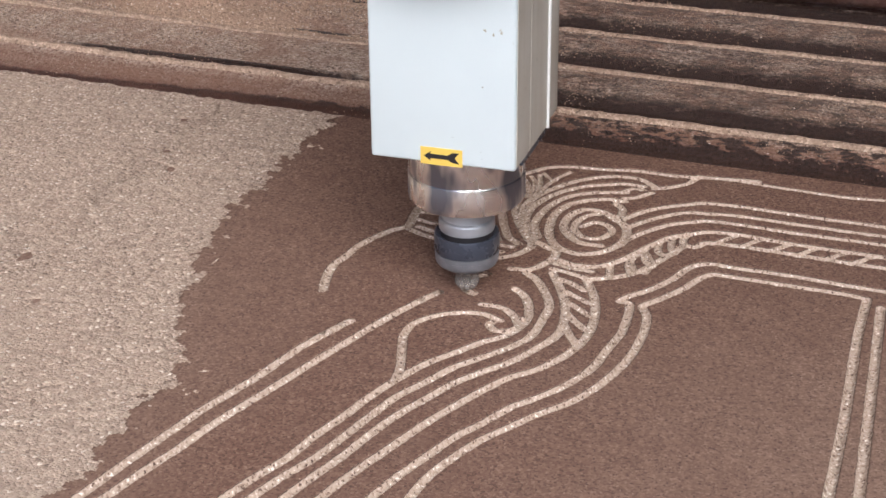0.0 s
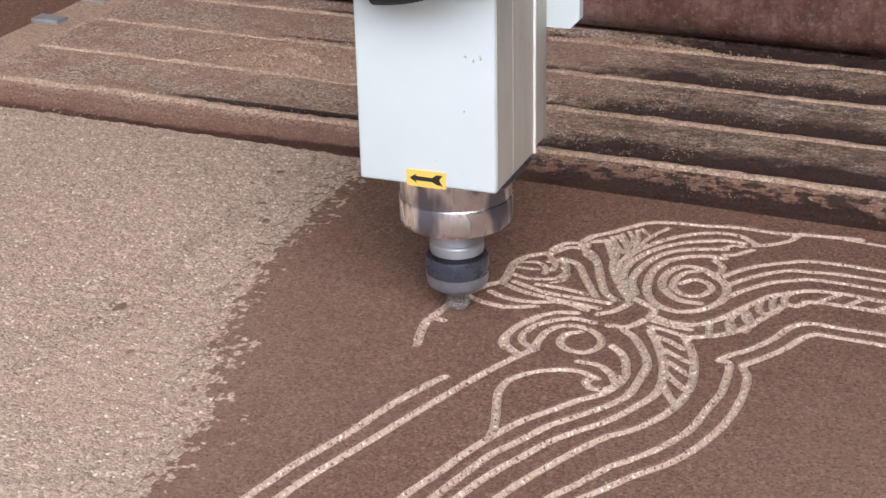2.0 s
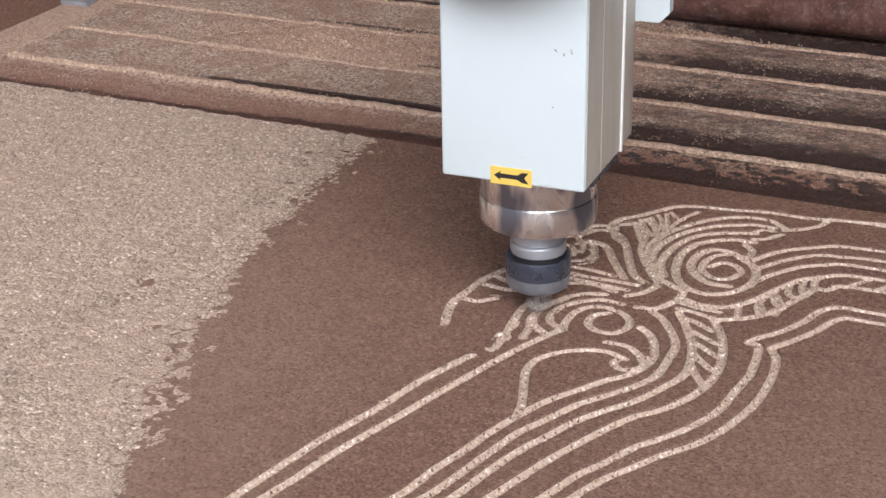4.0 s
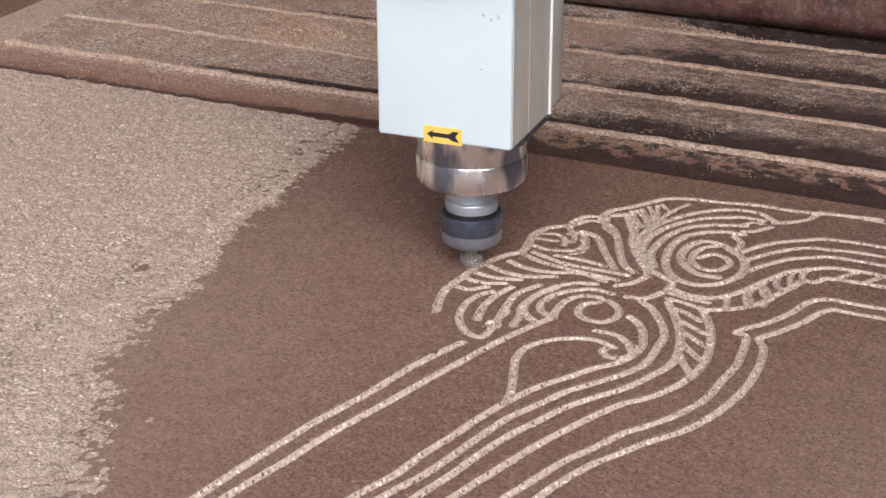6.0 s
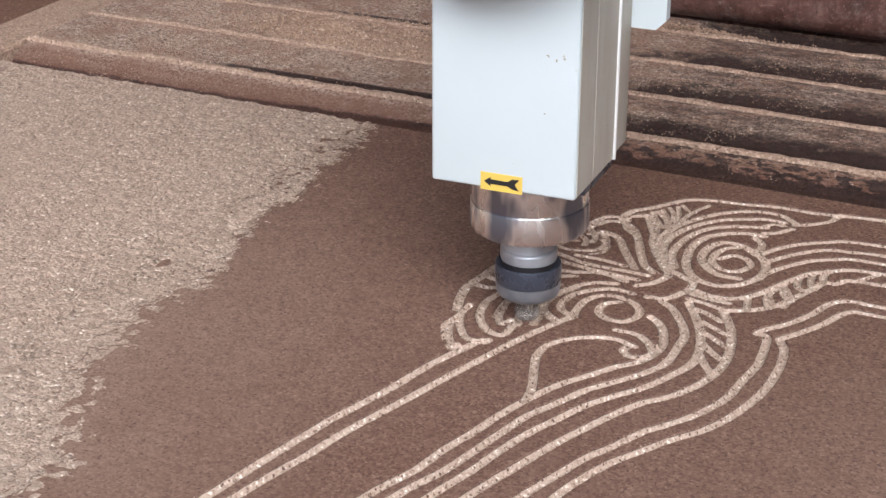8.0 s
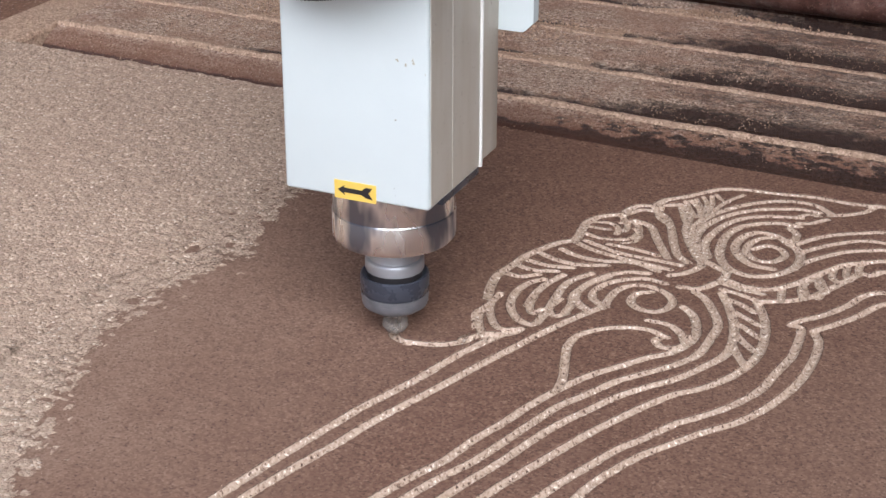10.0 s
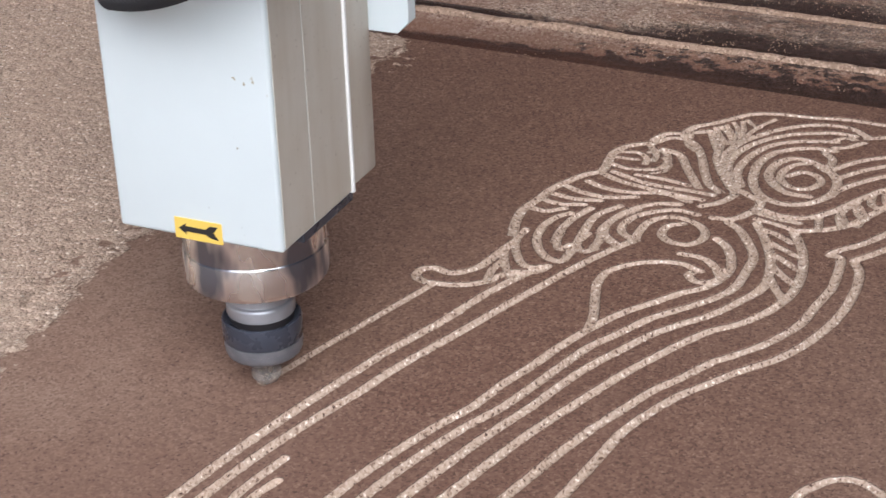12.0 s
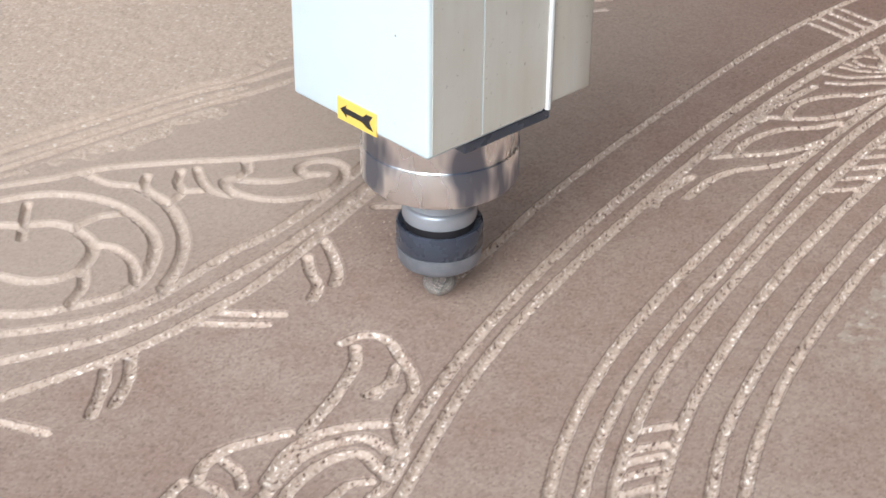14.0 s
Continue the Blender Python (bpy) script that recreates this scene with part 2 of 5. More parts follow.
def ring_steel():
    """Polished steel, slightly wavy, with reflections painted into its colour as upright streaks."""
    m, t, p = material("polished_steel", 0.16, 1.0)
    stretch = node(t, "ShaderNodeMapping")
    stretch.inputs["Scale"].default_value = (1, 1, 0.4)
    t.links.new(place(t, True), stretch.inputs["Vector"])
    n = noise_of(t, stretch.outputs[0], 58, 2, 0.5)
    t.links.new(ramp(t, n, (0.39, (0.27, 0.295, 0.36)), (0.47, (0.58, 0.59, 0.63)), (0.54, (0.97, 0.97, 0.97))), p.inputs["Base Color"])
    t.links.new(ramp(t, n, (0.38, 0.42), (0.6, 0.26)), p.inputs["Roughness"])
    bump(t, noise_of(t, stretch.outputs[0], 70, 1, 0.4), p, 0.5, 0.004)
    return m


def blurred(name, c, rough, cover, metallic=0.6):
    """Steel turning so fast that what lies behind shows through it."""
    m, t, p = material(name, rough, metallic)
    n = noise_of(t, place(t, True), 90, 2)
    t.links.new(ramp(t, n, (0.3, tuple(v * 0.7 for v in c)), (0.7, c)), p.inputs["Base Color"])
    p.inputs["Alpha"].default_value = cover
    return m


def rusty(name):
    """Old red-brown paint, worn to grey in ragged patches, with rust spots and runs."""
    m, t, p = material(name, 0.5)
    at = place(t)
    pull = node(t, "ShaderNodeMapping")
    pull.inputs["Scale"].default_value = (1.0, 1.0, 0.22)
    t.links.new(at, pull.inputs["Vector"])
    big, small = noise_of(t, at, 9, 7, 0.75), noise_of(t, at, 210, 4, 0.7)
    runs, worn = noise_of(t, pull.outputs[0], 42, 5, 0.7), noise_of(t, at, 26, 7, 0.78)
    c = ramp(t, big, (0.36, (0.042, 0.019, 0.015)), (0.47, (0.13, 0.060, 0.047)), (0.56, (0.19, 0.105, 0.086)), (0.66, (0.25, 0.175, 0.152)))
    c = mixed(t, ramp(t, runs, (0.50, 0.0), (0.62, 0.55)), c, (0.060, 0.026, 0.020))
    c = mixed(t, ramp(t, worn, (0.56, 0.0), (0.64, 0.6)), c, (0.24, 0.19, 0.165))
    c = mixed(t, ramp(t, small, (0.58, 0.0), (0.66, 0.7)), c, (0.31, 0.20, 0.155))
    c = mixed(t, ramp(t, small, (0.34, 0.7), (0.42, 0.0)), c, (0.035, 0.018, 0.014))
    t.links.new(c, p.inputs["Base Color"])
    t.links.new(ramp(t, worn, (0.4, 0.35), (0.6, 0.7)), p.inputs["Roughness"])
    bump(t, mixed(t, 0.5, small, worn), p, 0.6, 0.002)
    return m


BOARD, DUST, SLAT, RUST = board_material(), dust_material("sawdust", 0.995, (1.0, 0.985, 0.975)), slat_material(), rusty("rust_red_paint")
WHITE = painted("white_enamel", (0.645, 0.722, 0.744), 0.42, 0.748, (0.16, 0.18, 0.17))
TRIM = painted("white_trim", (0.86, 0.87, 0.86), 0.35)
# the housing's white made darker and warmer for its shaded faces, with stains
SIDE = stained("shaded_stained_enamel", (0.52, 0.495, 0.44))
YELLOW, BLACK = painted("yellow_vinyl", (0.80, 0.56, 0.11), 0.4), painted("black_ink_and_gap", (0.02, 0.018, 0.02), 0.5)
CHROME, STEEL = ring_steel(), metal("brushed_steel", (0.50, 0.53, 0.58), 0.38, 60, 0.6)
NUT, SPUN = metal("blackened_steel", (0.075, 0.085, 0.115), 0.26, 60, 0.35), blurred("spinning_steel", (0.33, 0.345, 0.385), 0.4, 0.86)
BIT, BLADE = metal("bright_steel", (0.55, 0.54, 0.52), 0.25), blurred("spinning_cutter", (0.62, 0.59, 0.55), 0.4, 0.32, 0.1)
RUBBER = painted("black_rubber", (0.03, 0.03, 0.034), 0.6)
CONCRETE = painted("concrete", (0.30, 0.27, 0.24), 0.85)
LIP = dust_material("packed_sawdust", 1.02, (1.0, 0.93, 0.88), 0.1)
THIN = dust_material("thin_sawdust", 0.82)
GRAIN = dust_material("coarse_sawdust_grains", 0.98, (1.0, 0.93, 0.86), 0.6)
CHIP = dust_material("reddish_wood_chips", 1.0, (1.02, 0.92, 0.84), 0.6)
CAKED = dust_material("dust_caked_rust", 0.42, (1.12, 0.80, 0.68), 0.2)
PLASTER = painted("plaster", (0.42, 0.36, 0.30), 0.9)

# ---- building blocks ----
def mesh_of(name, verts, faces, mat, smooth=False):
    me = bpy.data.meshes.new(name)
    me.from_pydata(verts, [], faces)
    me.materials.append(mat)
    if smooth:
        me.shade_smooth()
    return me


def grid_mesh(name, X, Y, Z, mat, keep=None, blocks=None):
    """A sheet over the arrays X, Y, Z (rows by columns); keep picks faces, blocks picks faces four cells wide."""
    ny, nx = X.shape
    ids = np.arange(ny * nx).reshape(ny, nx)
    quads = np.stack([ids[:-1, :-1], ids[:-1, 1:], ids[1:, 1:], ids[1:, :-1]], -1).reshape(-1, 4)
    if keep is not None:
        quads = quads[keep.reshape(-1)]
    if blocks is not None:
        coarse = ids[::4, ::4]
        more = np.stack([coarse[:-1, :-1], coarse[:-1, 1:], coarse[1:, 1:], coarse[1:, :-1]], -1).reshape(-1, 4)
        quads = np.vstack([quads, more[blocks.reshape(-1)]])
    used, flat = np.unique(quads, return_inverse=True)
    co = np.stack([X, Y, Z], -1).reshape(-1, 3)[used]
    me = bpy.data.meshes.new(name)
    me.vertices.add(len(co))
    me.vertices.foreach_set("co", co.astype(np.float32).ravel())
    me.loops.add(quads.size)
    me.loops.foreach_set("vertex_index", flat.astype(np.int32).ravel())
    me.polygons.add(len(quads))
    me.polygons.foreach_set("loop_start", np.arange(0, quads.size, 4, dtype=np.int32))
    me.update(calc_edges=True)
    me.shade_smooth()
    me.materials.append(mat)
    return me


def box_bm(bm, x0, x1, y0, y1, z0, z1, bevel=0.0, segs=2):
    made = bmesh.ops.create_cube(bm, size=1.0, matrix=Matrix.Translation(((x0 + x1) / 2, (y0 + y1) / 2, (z0 + z1) / 2)) @ Matrix.Diagonal((x1 - x0, y1 - y0, z1 - z0, 1)))
    if bevel:
        edges = list({e for v in made["verts"] for e in v.link_edges})
        bmesh.ops.bevel(bm, geom=edges, offset=bevel, segments=segs, affect="EDGES", profile=0.5)
    return bm


def lathe_bm(profile, n=64):
    """A turned body from (radius, height) pairs."""
    bm = bmesh.new()
    rings = [[bm.verts.new((r * math.cos(2 * math.pi * k / n), r * math.sin(2 * math.pi * k / n), z)) for k in range(n)] for r, z in profile]
    for a, b in zip(rings, rings[1:]):
        for k in range(n):
            bm.faces.new((a[k], a[(k + 1) % n], b[(k + 1) % n], b[k]))
    bm.faces.new(rings[0])
    bm.faces.new(rings[-1][::-1])
    bmesh.ops.recalc_face_normals(bm, faces=bm.faces)
    return bm


def loft_x(profiles):
    """A bar along x through closed outlines in y, z given at several x."""
    bm = bmesh.new()
    rings = [[bm.verts.new((x, y, z)) for y, z in prof] for x, prof in profiles]
    for a, b in zip(rings, rings[1:]):
        for k in range(len(a)):
            j = (k + 1) % len(a)
            bm.faces.new((a[k], a[j], b[j], b[k]))
    bm.faces.new(rings[0])
    bm.faces.new(rings[-1])
    bmesh.ops.recalc_face_normals(bm, faces=bm.faces)
    return bm


def part(name, bm, mat, parent=None, label="", smooth=False):
    me = bpy.data.meshes.new(name)
    bm.to_mesh(me)
    bm.free()
    me.materials.append(mat)
    if smooth:
        me.shade_smooth()
        me.set_sharp_from_angle(angle=radians(35))
    ob = new(name, me)
    ob.parent = parent
    return tagged(ob, label)


def fbm(X, Y, scale, octaves=3, seed=0):
    """Smooth value noise on arrays, about -1 to 1."""
    out, amp, total = np.zeros_like(X), 1.0, 0.0
    rng = np.random.RandomState(seed)
    for _ in range(octaves):
        tab = rng.rand(256, 256) * 2 - 1
        u, v = X / scale, Y / scale
        i, j = np.floor(u).astype(int), np.floor(v).astype(int)
        fu, fv = u - i, v - j
        fu, fv = fu * fu * (3 - 2 * fu), fv * fv * (3 - 2 * fv)
        g = lambda a, b: tab[a % 256, b % 256]
        out += amp * ((g(i, j) * (1 - fu) + g(i + 1, j) * fu) * (1 - fv) + (g(i, j + 1) * (1 - fu) + g(i + 1, j + 1) * fu) * fv)
        total += amp
        amp, scale = amp * 0.5, scale * 0.5
    return out / total


# ---- the carving: strokes in millimetres, as (half width, time of cutting or None, bends of the line) ----
STROKES = []


def cut(half, when, bends):
    middle = sum(y for x, y in bends) / len(bends)
    half *= float(np.interp(middle, (-400, 0, 200, 360), (1.46, 1.38, 1.30, 1.42)))
    STROKES.append((half / 1000, when, [(x / 1000, y / 1000) for x, y in bends]))


cut(2.6, None, [(15, 557), (23, 567), (35, 564), (40, 554), (34, 539), (23, 537), (11, 548), (9, 565), (15, 579), (23, 584)])
cut(3, None, [(37, 526), (21, 527), (7, 540), (0, 555), (1, 576), (10, 589), (24, 589), (38, 578), (49, 566), (53, 544), (49, 528), (37, 512), (22, 507), (6, 514), (-6, 532), (-11, 553), (-12, 574), (-6, 594), (8, 608), (25, 615), (37, 614)])
cut(2.6, None, [(31, 608), (39, 599), (39, 585), (35, 583)])
cut(2.8, None, [(35, 632), (26, 630), (4, 622), (-13, 606), (-23, 576), (-23, 549), (-14, 527)])
cut(2.8, None, [(46, 649), (31, 650), (18, 645), (0, 636), (-19, 617), (-31, 592), (-34, 566), (-27, 541), (-17, 522)])
cut(2.8, None, [(58, 649), (40, 663), (18, 663), (-3, 651), (-22, 630), (-37, 601), (-40, 573), (-36, 549)])
cut(2.6, None, [(55, 638), (44, 624), (36, 621)])
cut(2.2, None, [(48, 642), (39, 642), (32, 634)])
cut(2.8, None, [(142, 688), (110, 685), (85, 681), (63, 679), (34, 680), (6, 675), (-24, 672), (-42, 665), (-53, 652), (-66, 636), (-78, 624), (-82, 612)])
cut(2.6, None, [(56, 647), (68, 654), (80, 665), (87, 681)])
cut(2.4, None, [(87, 684), (118, 684), (167, 679), (214, 676), (245, 679)])
cut(2.6, None, [(43, 578), (53, 594), (68, 610), (89, 623), (99, 629), (126, 632), (173, 629), (219, 627), (250, 626)])
cut(2.6, None, [(51, 566), (61, 580), (80, 600), (96, 609), (107, 610), (129, 613), (176, 611), (221, 609), (251, 608)])
cut(2.6, None, [(54, 542), (65, 560), (83, 581), (100, 591), (109, 596), (132, 597), (178, 594), (223, 593), (252, 592)])
cut(2.8, None, [(12, 492), (27, 487), (44, 490), (59, 507), (75, 537), (88, 558), (99, 565), (113, 575), (135, 578), (181, 573), (225, 571), (254, 570)])
cut(2.8, None, [(41, 466), (62, 477), (76, 491), (94, 529), (102, 545), (109, 545), (116, 555), (138, 557), (183, 555), (227, 552), (256, 551)])
cut(2.4, None, [(122, 555), (130, 566), (136, 574)])
cut(2.4, None, [(144, 557), (152, 568), (158, 576)])
cut(2.4, None, [(166, 555), (175, 566), (181, 573)])
cut(2.4, None, [(188, 553), (197, 566), (205, 573)])
cut(2.4, None, [(209, 552), (219, 564), (226, 571)])
cut(2.4, None, [(230, 550), (239, 562), (247, 570)])
cut(2.4, None, [(52, 497), (56, 476)])
cut(2.4, None, [(63, 513), (73, 487)])
cut(2.4, None, [(72, 530), (77, 510), (84, 502)])
cut(2.4, None, [(81, 544), (83, 529), (91, 521)])
cut(2.4, None, [(89, 556), (92, 537), (96, 530)])
cut(2.4, None, [(99, 568), (98, 556), (100, 545)])
cut(2.8, None, [(259, 511), (231, 513), (188, 517), (145, 518), (126, 519), (117, 515), (110, 505), (103, 486), (90, 463), (75, 445), (73, 438), (79, 438), (84, 404), (84, 390), (80, 365), (76, 337), (64, 308), (50, 287), (36, 269), (24, 245), (12, 224), (2, 198), (-9, 168), (-17, 140), (-33, 75), (-47, 10), (-58, -55), (-67, -120), (-71, -185), (-71, -250), (-68, -315), (-60, -380), (-48, -445), (-34, -510), (-17, -575), (4, -640), (31, -705), (63, -757)])
cut(2.8, None, [(247, 495), (232, 498), (190, 500), (147, 502), (131, 502), (123, 493), (114, 473), (104, 456), (94, 442), (90, 436), (96, 423), (99, 401), (98, 365), (94, 342), (83, 308), (70, 284), (56, 267), (43, 247), (30, 227), (19, 203), (10, 176), (5, 140), (-5, 75), (-20, 10), (-37, -55), (-50, -120), (-56, -185), (-55, -250), (-49, -315), (-41, -380), (-30, -445), (-17, -510), (0, -575), (21, -640), (50, -705), (76, -748)])
cut(2.8, None, [(247, 495), (246, 440), (249, 306), (249, 225)])
cut(2.8, None, [(258, 484), (261, 402), (267, 230)])
cut(2.8, None, [(-7, 435), (2, 427), (11, 408), (14, 390), (7, 365), (-8, 348), (-22, 328), (-36, 308), (-48, 282), (-58, 255), (-66, 226), (-75, 199), (-82, 169), (-94, 140), (-114, 75), (-126, 10), (-133, -55), (-136, -120), (-139, -185), (-139, -250), (-137, -315), (-130, -380), (-120, -445), (-106, -510), (-90, -575), (-73, -640), (-51, -705), (-19, -770), (5, -806)])
cut(2.8, None, [(-6, 463), (2, 457), (12, 443), (24, 418), (25, 397), (23, 366), (13, 347), (-2, 327), (-16, 309), (-28, 285), (-40, 262), (-49, 233), (-57, 203), (-65, 176), (-80, 140), (-99, 75), (-109, 10), (-113, -55), (-118, -120), (-124, -185), (-129, -250), (-128, -315), (-120, -380), (-107, -445), (-90, -510), (-72, -575), (-54, -640), (-32, -705), (0, -770), (21, -802)])
cut(2.8, None, [(13, 469), (25, 446), (37, 414), (41, 376), (32, 352), (19, 327), (4, 308), (-9, 289), (-21, 264), (-32, 240), (-41, 213), (-49, 183), (-63, 140), (-80, 75), (-92, 10), (-100, -55), (-106, -120), (-110, -185), (-112, -250), (-110, -315), (-103, -380), (-92, -445), (-78, -510), (-61, -575), (-42, -640), (-18, -705), (17, -770), (31, -790)])
cut(2.8, None, [(41, 465), (53, 439), (60, 411), (62, 386), (59, 364), (53, 346), (40, 323), (25, 307), (12, 285), (0, 260), (-11, 235), (-21, 208), (-30, 183), (-39, 157), (-44, 140), (-61, 75), (-74, 10), (-84, -55), (-90, -120), (-94, -185), (-94, -250), (-90, -315), (-82, -380), (-70, -445), (-56, -510), (-40, -575), (-19, -640), (7, -705), (42, -770), (45, -775)])
cut(2.4, None, [(7, 486), (28, 481), (41, 480)])
cut(2.4, None, [(11, 476), (24, 473), (38, 469)])
cut(2.4, None, [(17, 462), (30, 457), (43, 448)])
cut(2.4, None, [(25, 446), (37, 438), (51, 429)])
cut(2.4, None, [(34, 427), (45, 419), (56, 410)])
cut(2.4, None, [(39, 410), (48, 399), (58, 389)])
cut(2.4, None, [(43, 390), (50, 377), (57, 366)])
cut(2.8, None, [(-19, 467), (-6, 469), (2, 480), (7, 493), (7, 504)])
cut(2.8, None, [(-32, 483), (-22, 492), (-15, 509), (-16, 519), (3, 508)])
cut(2.6, None, [(-24, 404), (-8, 403), (4, 393), (10, 382)])
cut(2.6, None, [(12, 392), (9, 374), (-2, 368), (-10, 376), (-8, 382)])
cut(2.6, None, [(-4, 384), (-21, 390), (-41, 384), (-55, 373), (-63, 360), (-64, 343), (-58, 321), (-51, 297), (-49, 280)])
cut(2.6, (0, 0.35), [(-36, 450), (-45, 443), (-46, 430), (-38, 420), (-24, 419), (-17, 429), (-17, 441), (-25, 452), (-38, 458), (-51, 456), (-60, 444), (-62, 427), (-60, 412)])
cut(2.6, (0.35, 0.75), [(-31, 468), (-47, 470), (-62, 461), (-72, 449), (-76, 433), (-73, 422), (-61, 412)])
cut(2.6, (0.75, 1.15), [(-48, 480), (-62, 476), (-75, 464), (-84, 446), (-87, 429), (-84, 415), (-69, 401)])
cut(2.6, None, [(-93, 519), (-71, 518), (-52, 514)])
cut(2.6, None, [(-112, 518), (-82, 507), (-53, 505), (-29, 504)])
cut(2.6, None, [(-117, 511), (-100, 503), (-74, 498), (-35, 493)])
cut(2.6, (0.95, 1.3), [(-124, 495), (-109, 488), (-89, 487), (-63, 494), (-43, 487)])
cut(2.6, (1.3, 1.6), [(-136, 481), (-123, 475), (-103, 473), (-82, 481)])
cut(2.6, (2.3, 2.6), [(-141, 465), (-123, 462), (-105, 466)])
cut(2.6, (5.55, 5.8), [(-147, 454), (-132, 450), (-114, 455)])
cut(2.6, (1.9, 2.3), [(-151, 437), (-136, 435), (-125, 444)])
cut(3, None, [(-145, 391), (-150, 409), (-153, 430), (-149, 451), (-146, 471), (-138, 491), (-130, 506), (-121, 516), (-122, 533), (-123, 555), (-115, 570), (-101, 580)])
cut(2.6, None, [(-102, 587), (-96, 602), (-84, 606), (-78, 598)])
cut(2.8, None, [(-101, 579), (-91, 594), (-79, 597), (-68, 589), (-57, 569), (-46, 540), (-36, 520), (-26, 511)])
cut(2.8, None, [(-89, 572), (-75, 567), (-59, 540), (-43, 513)])
cut(2.8, None, [(-74, 613), (-63, 618), (-50, 596), (-45, 570), (-35, 547), (-20, 520)])
cut(2.4, None, [(-58, 631), (-48, 619), (-40, 600)])
cut(2.2, None, [(-122, 546), (-111, 545), (-102, 546)])
cut(2.4, None, [(-119, 532), (-101, 527), (-82, 535), (-79, 553), (-89, 569), (-97, 563)])
cut(2.2, None, [(-119, 555), (-106, 559), (-96, 551), (-94, 540)])
cut(2.2, None, [(-101, 576), (-91, 560), (-90, 548)])
cut(2.2, None, [(-77, 607), (-74, 589), (-65, 578)])
cut(2.9, None, [(-60, 413), (-68, 399), (-85, 361), (-102, 314), (-112, 286), (-121, 259), (-130, 233), (-139, 208), (-147, 182), (-154, 155), (-159, 140), (-177, 75), (-188, 10), (-194, -55), (-197, -120), (-199, -185), (-198, -250), (-195, -315), (-188, -380), (-177, -445), (-163, -510), (-148, -575), (-132, -640), (-113, -705), (-88, -770), (-55, -835), (-38, -866)])
cut(2.9, None, [(-108, 351), (-124, 315), (-133, 287), (-141, 257), (-150, 231), (-159, 205), (-166, 178), (-176, 140), (-191, 75), (-202, 10), (-209, -55), (-213, -120), (-215, -185), (-214, -250), (-210, -315), (-202, -380), (-192, -445), (-179, -510), (-164, -575), (-147, -640), (-127, -705), (-102, -770), (-70, -835), (-60, -853)])
cut(2.6, (2.8, 3.2), [(-88, 462), (-99, 441), (-99, 414), (-97, 390), (-97, 366)])
cut(2.6, (3.3, 3.8), [(-74, 461), (-85, 441), (-88, 421), (-84, 405), (-84, 392)])
cut(2.6, (4, 4.5), [(-87, 434), (-86, 419), (-79, 407), (-69, 401)])
cut(2.6, (4.6, 5.2), [(-118, 438), (-125, 429), (-129, 413), (-127, 393), (-119, 376), (-108, 365), (-99, 363)])
cut(2.6, (5.2, 5.5), [(-107, 451), (-114, 427), (-115, 408), (-113, 391)])
cut(2.4, (6.2, 6.6), [(-142, 370), (-137, 355), (-129, 340), (-122, 331)])
cut(2.4, (6.7, 7.2), [(-139, 402), (-139, 383), (-130, 362), (-119, 349), (-106, 350)])
cut(2.4, (7.3, 7.7), [(-114, 408), (-112, 393), (-105, 381), (-101, 390)])
cut(2.4, (7.8, 8.2), [(-95, 411), (-97, 393), (-89, 383), (-82, 390)])
cut(2.8, (8.5, 10.3), [(-104, 354), (-108, 344), (-126, 335), (-135, 318), (-148, 308), (-163, 304), (-177, 304), (-184, 310), (-183, 320), (-176, 324)])
cut(2.8, (10.3, 11.2), [(-176, 324), (-162, 321), (-150, 332), (-145, 350), (-142, 369), (-139, 382)])
cut(2.4, (11.2, 11.4), [(-136, 322), (-138, 337), (-136, 351)])
cut(2.4, None, [(-251, -254), (-232, -255), (-212, -257)])
cut(2.4, None, [(-252, -240), (-232, -242), (-212, -245)])
cut(2.4, None, [(-253, -226), (-232, -228), (-213, -230)])
cut(2.4, None, [(-252, -213), (-234, -215), (-216, -215)])
cut(2.6, None, [(-154, 58), (-159, 38), (-157, 16), (-145, -6), (-131, -30)])
cut(2.6, None, [(-161, 79), (-168, 43), (-169, 14), (-162, -4), (-147, -27), (-135, -52), (-134, -67)])
cut(2.6, None, [(-163, -15), (-169, -30), (-169, -51), (-156, -74), (-137, -100)])
cut(2.6, None, [(-173, 9), (-178, -37), (-179, -57), (-174, -71), (-157, -94), (-145, -116), (-138, -141)])
cut(2.6, None, [(-170, -80), (-176, -95), (-174, -116), (-159, -140), (-139, -169)])
cut(2.6, None, [(-180, -64), (-188, -95), (-189, -119), (-180, -139), (-162, -161), (-141, -195)])
cut(2.6, None, [(-166, -395), (-173, -376), (-170, -356), (-161, -340), (-150, -327), (-145, -313), (-141, -290)])
cut(2.6, None, [(-177, -413), (-174, -405), (-159, -392), (-149, -379), (-142, -363), (-139, -342), (-139, -324)])
cut(2.6, None, [(-154, -465), (-161, -446), (-160, -425), (-154, -408), (-144, -395), (-136, -375)])
cut(2.6, None, [(-162, -478), (-154, -465), (-145, -454), (-137, -440), (-131, -423), (-127, -404)])
cut(2.6, None, [(-139, -532), (-142, -517), (-144, -499), (-141, -481), (-133, -467), (-126, -452), (-123, -432)])
cut(2.6, None, [(-146, -555), (-151, -545), (-153, -527), (-155, -509)])
cut(2.6, None, [(-179, -407), (-182, -391), (-182, -367), (-182, -342)])
cut(2.6, None, [(-166, -472), (-171, -457), (-174, -428), (-175, -406)])
cut(2.3, None, [(-84, -458), (-72, -440)])
cut(2.3, None, [(-88, -440), (-76, -422)])
cut(2.3, None, [(-91, -423), (-80, -404)])
cut(2.3, None, [(-95, -404), (-83, -384)])
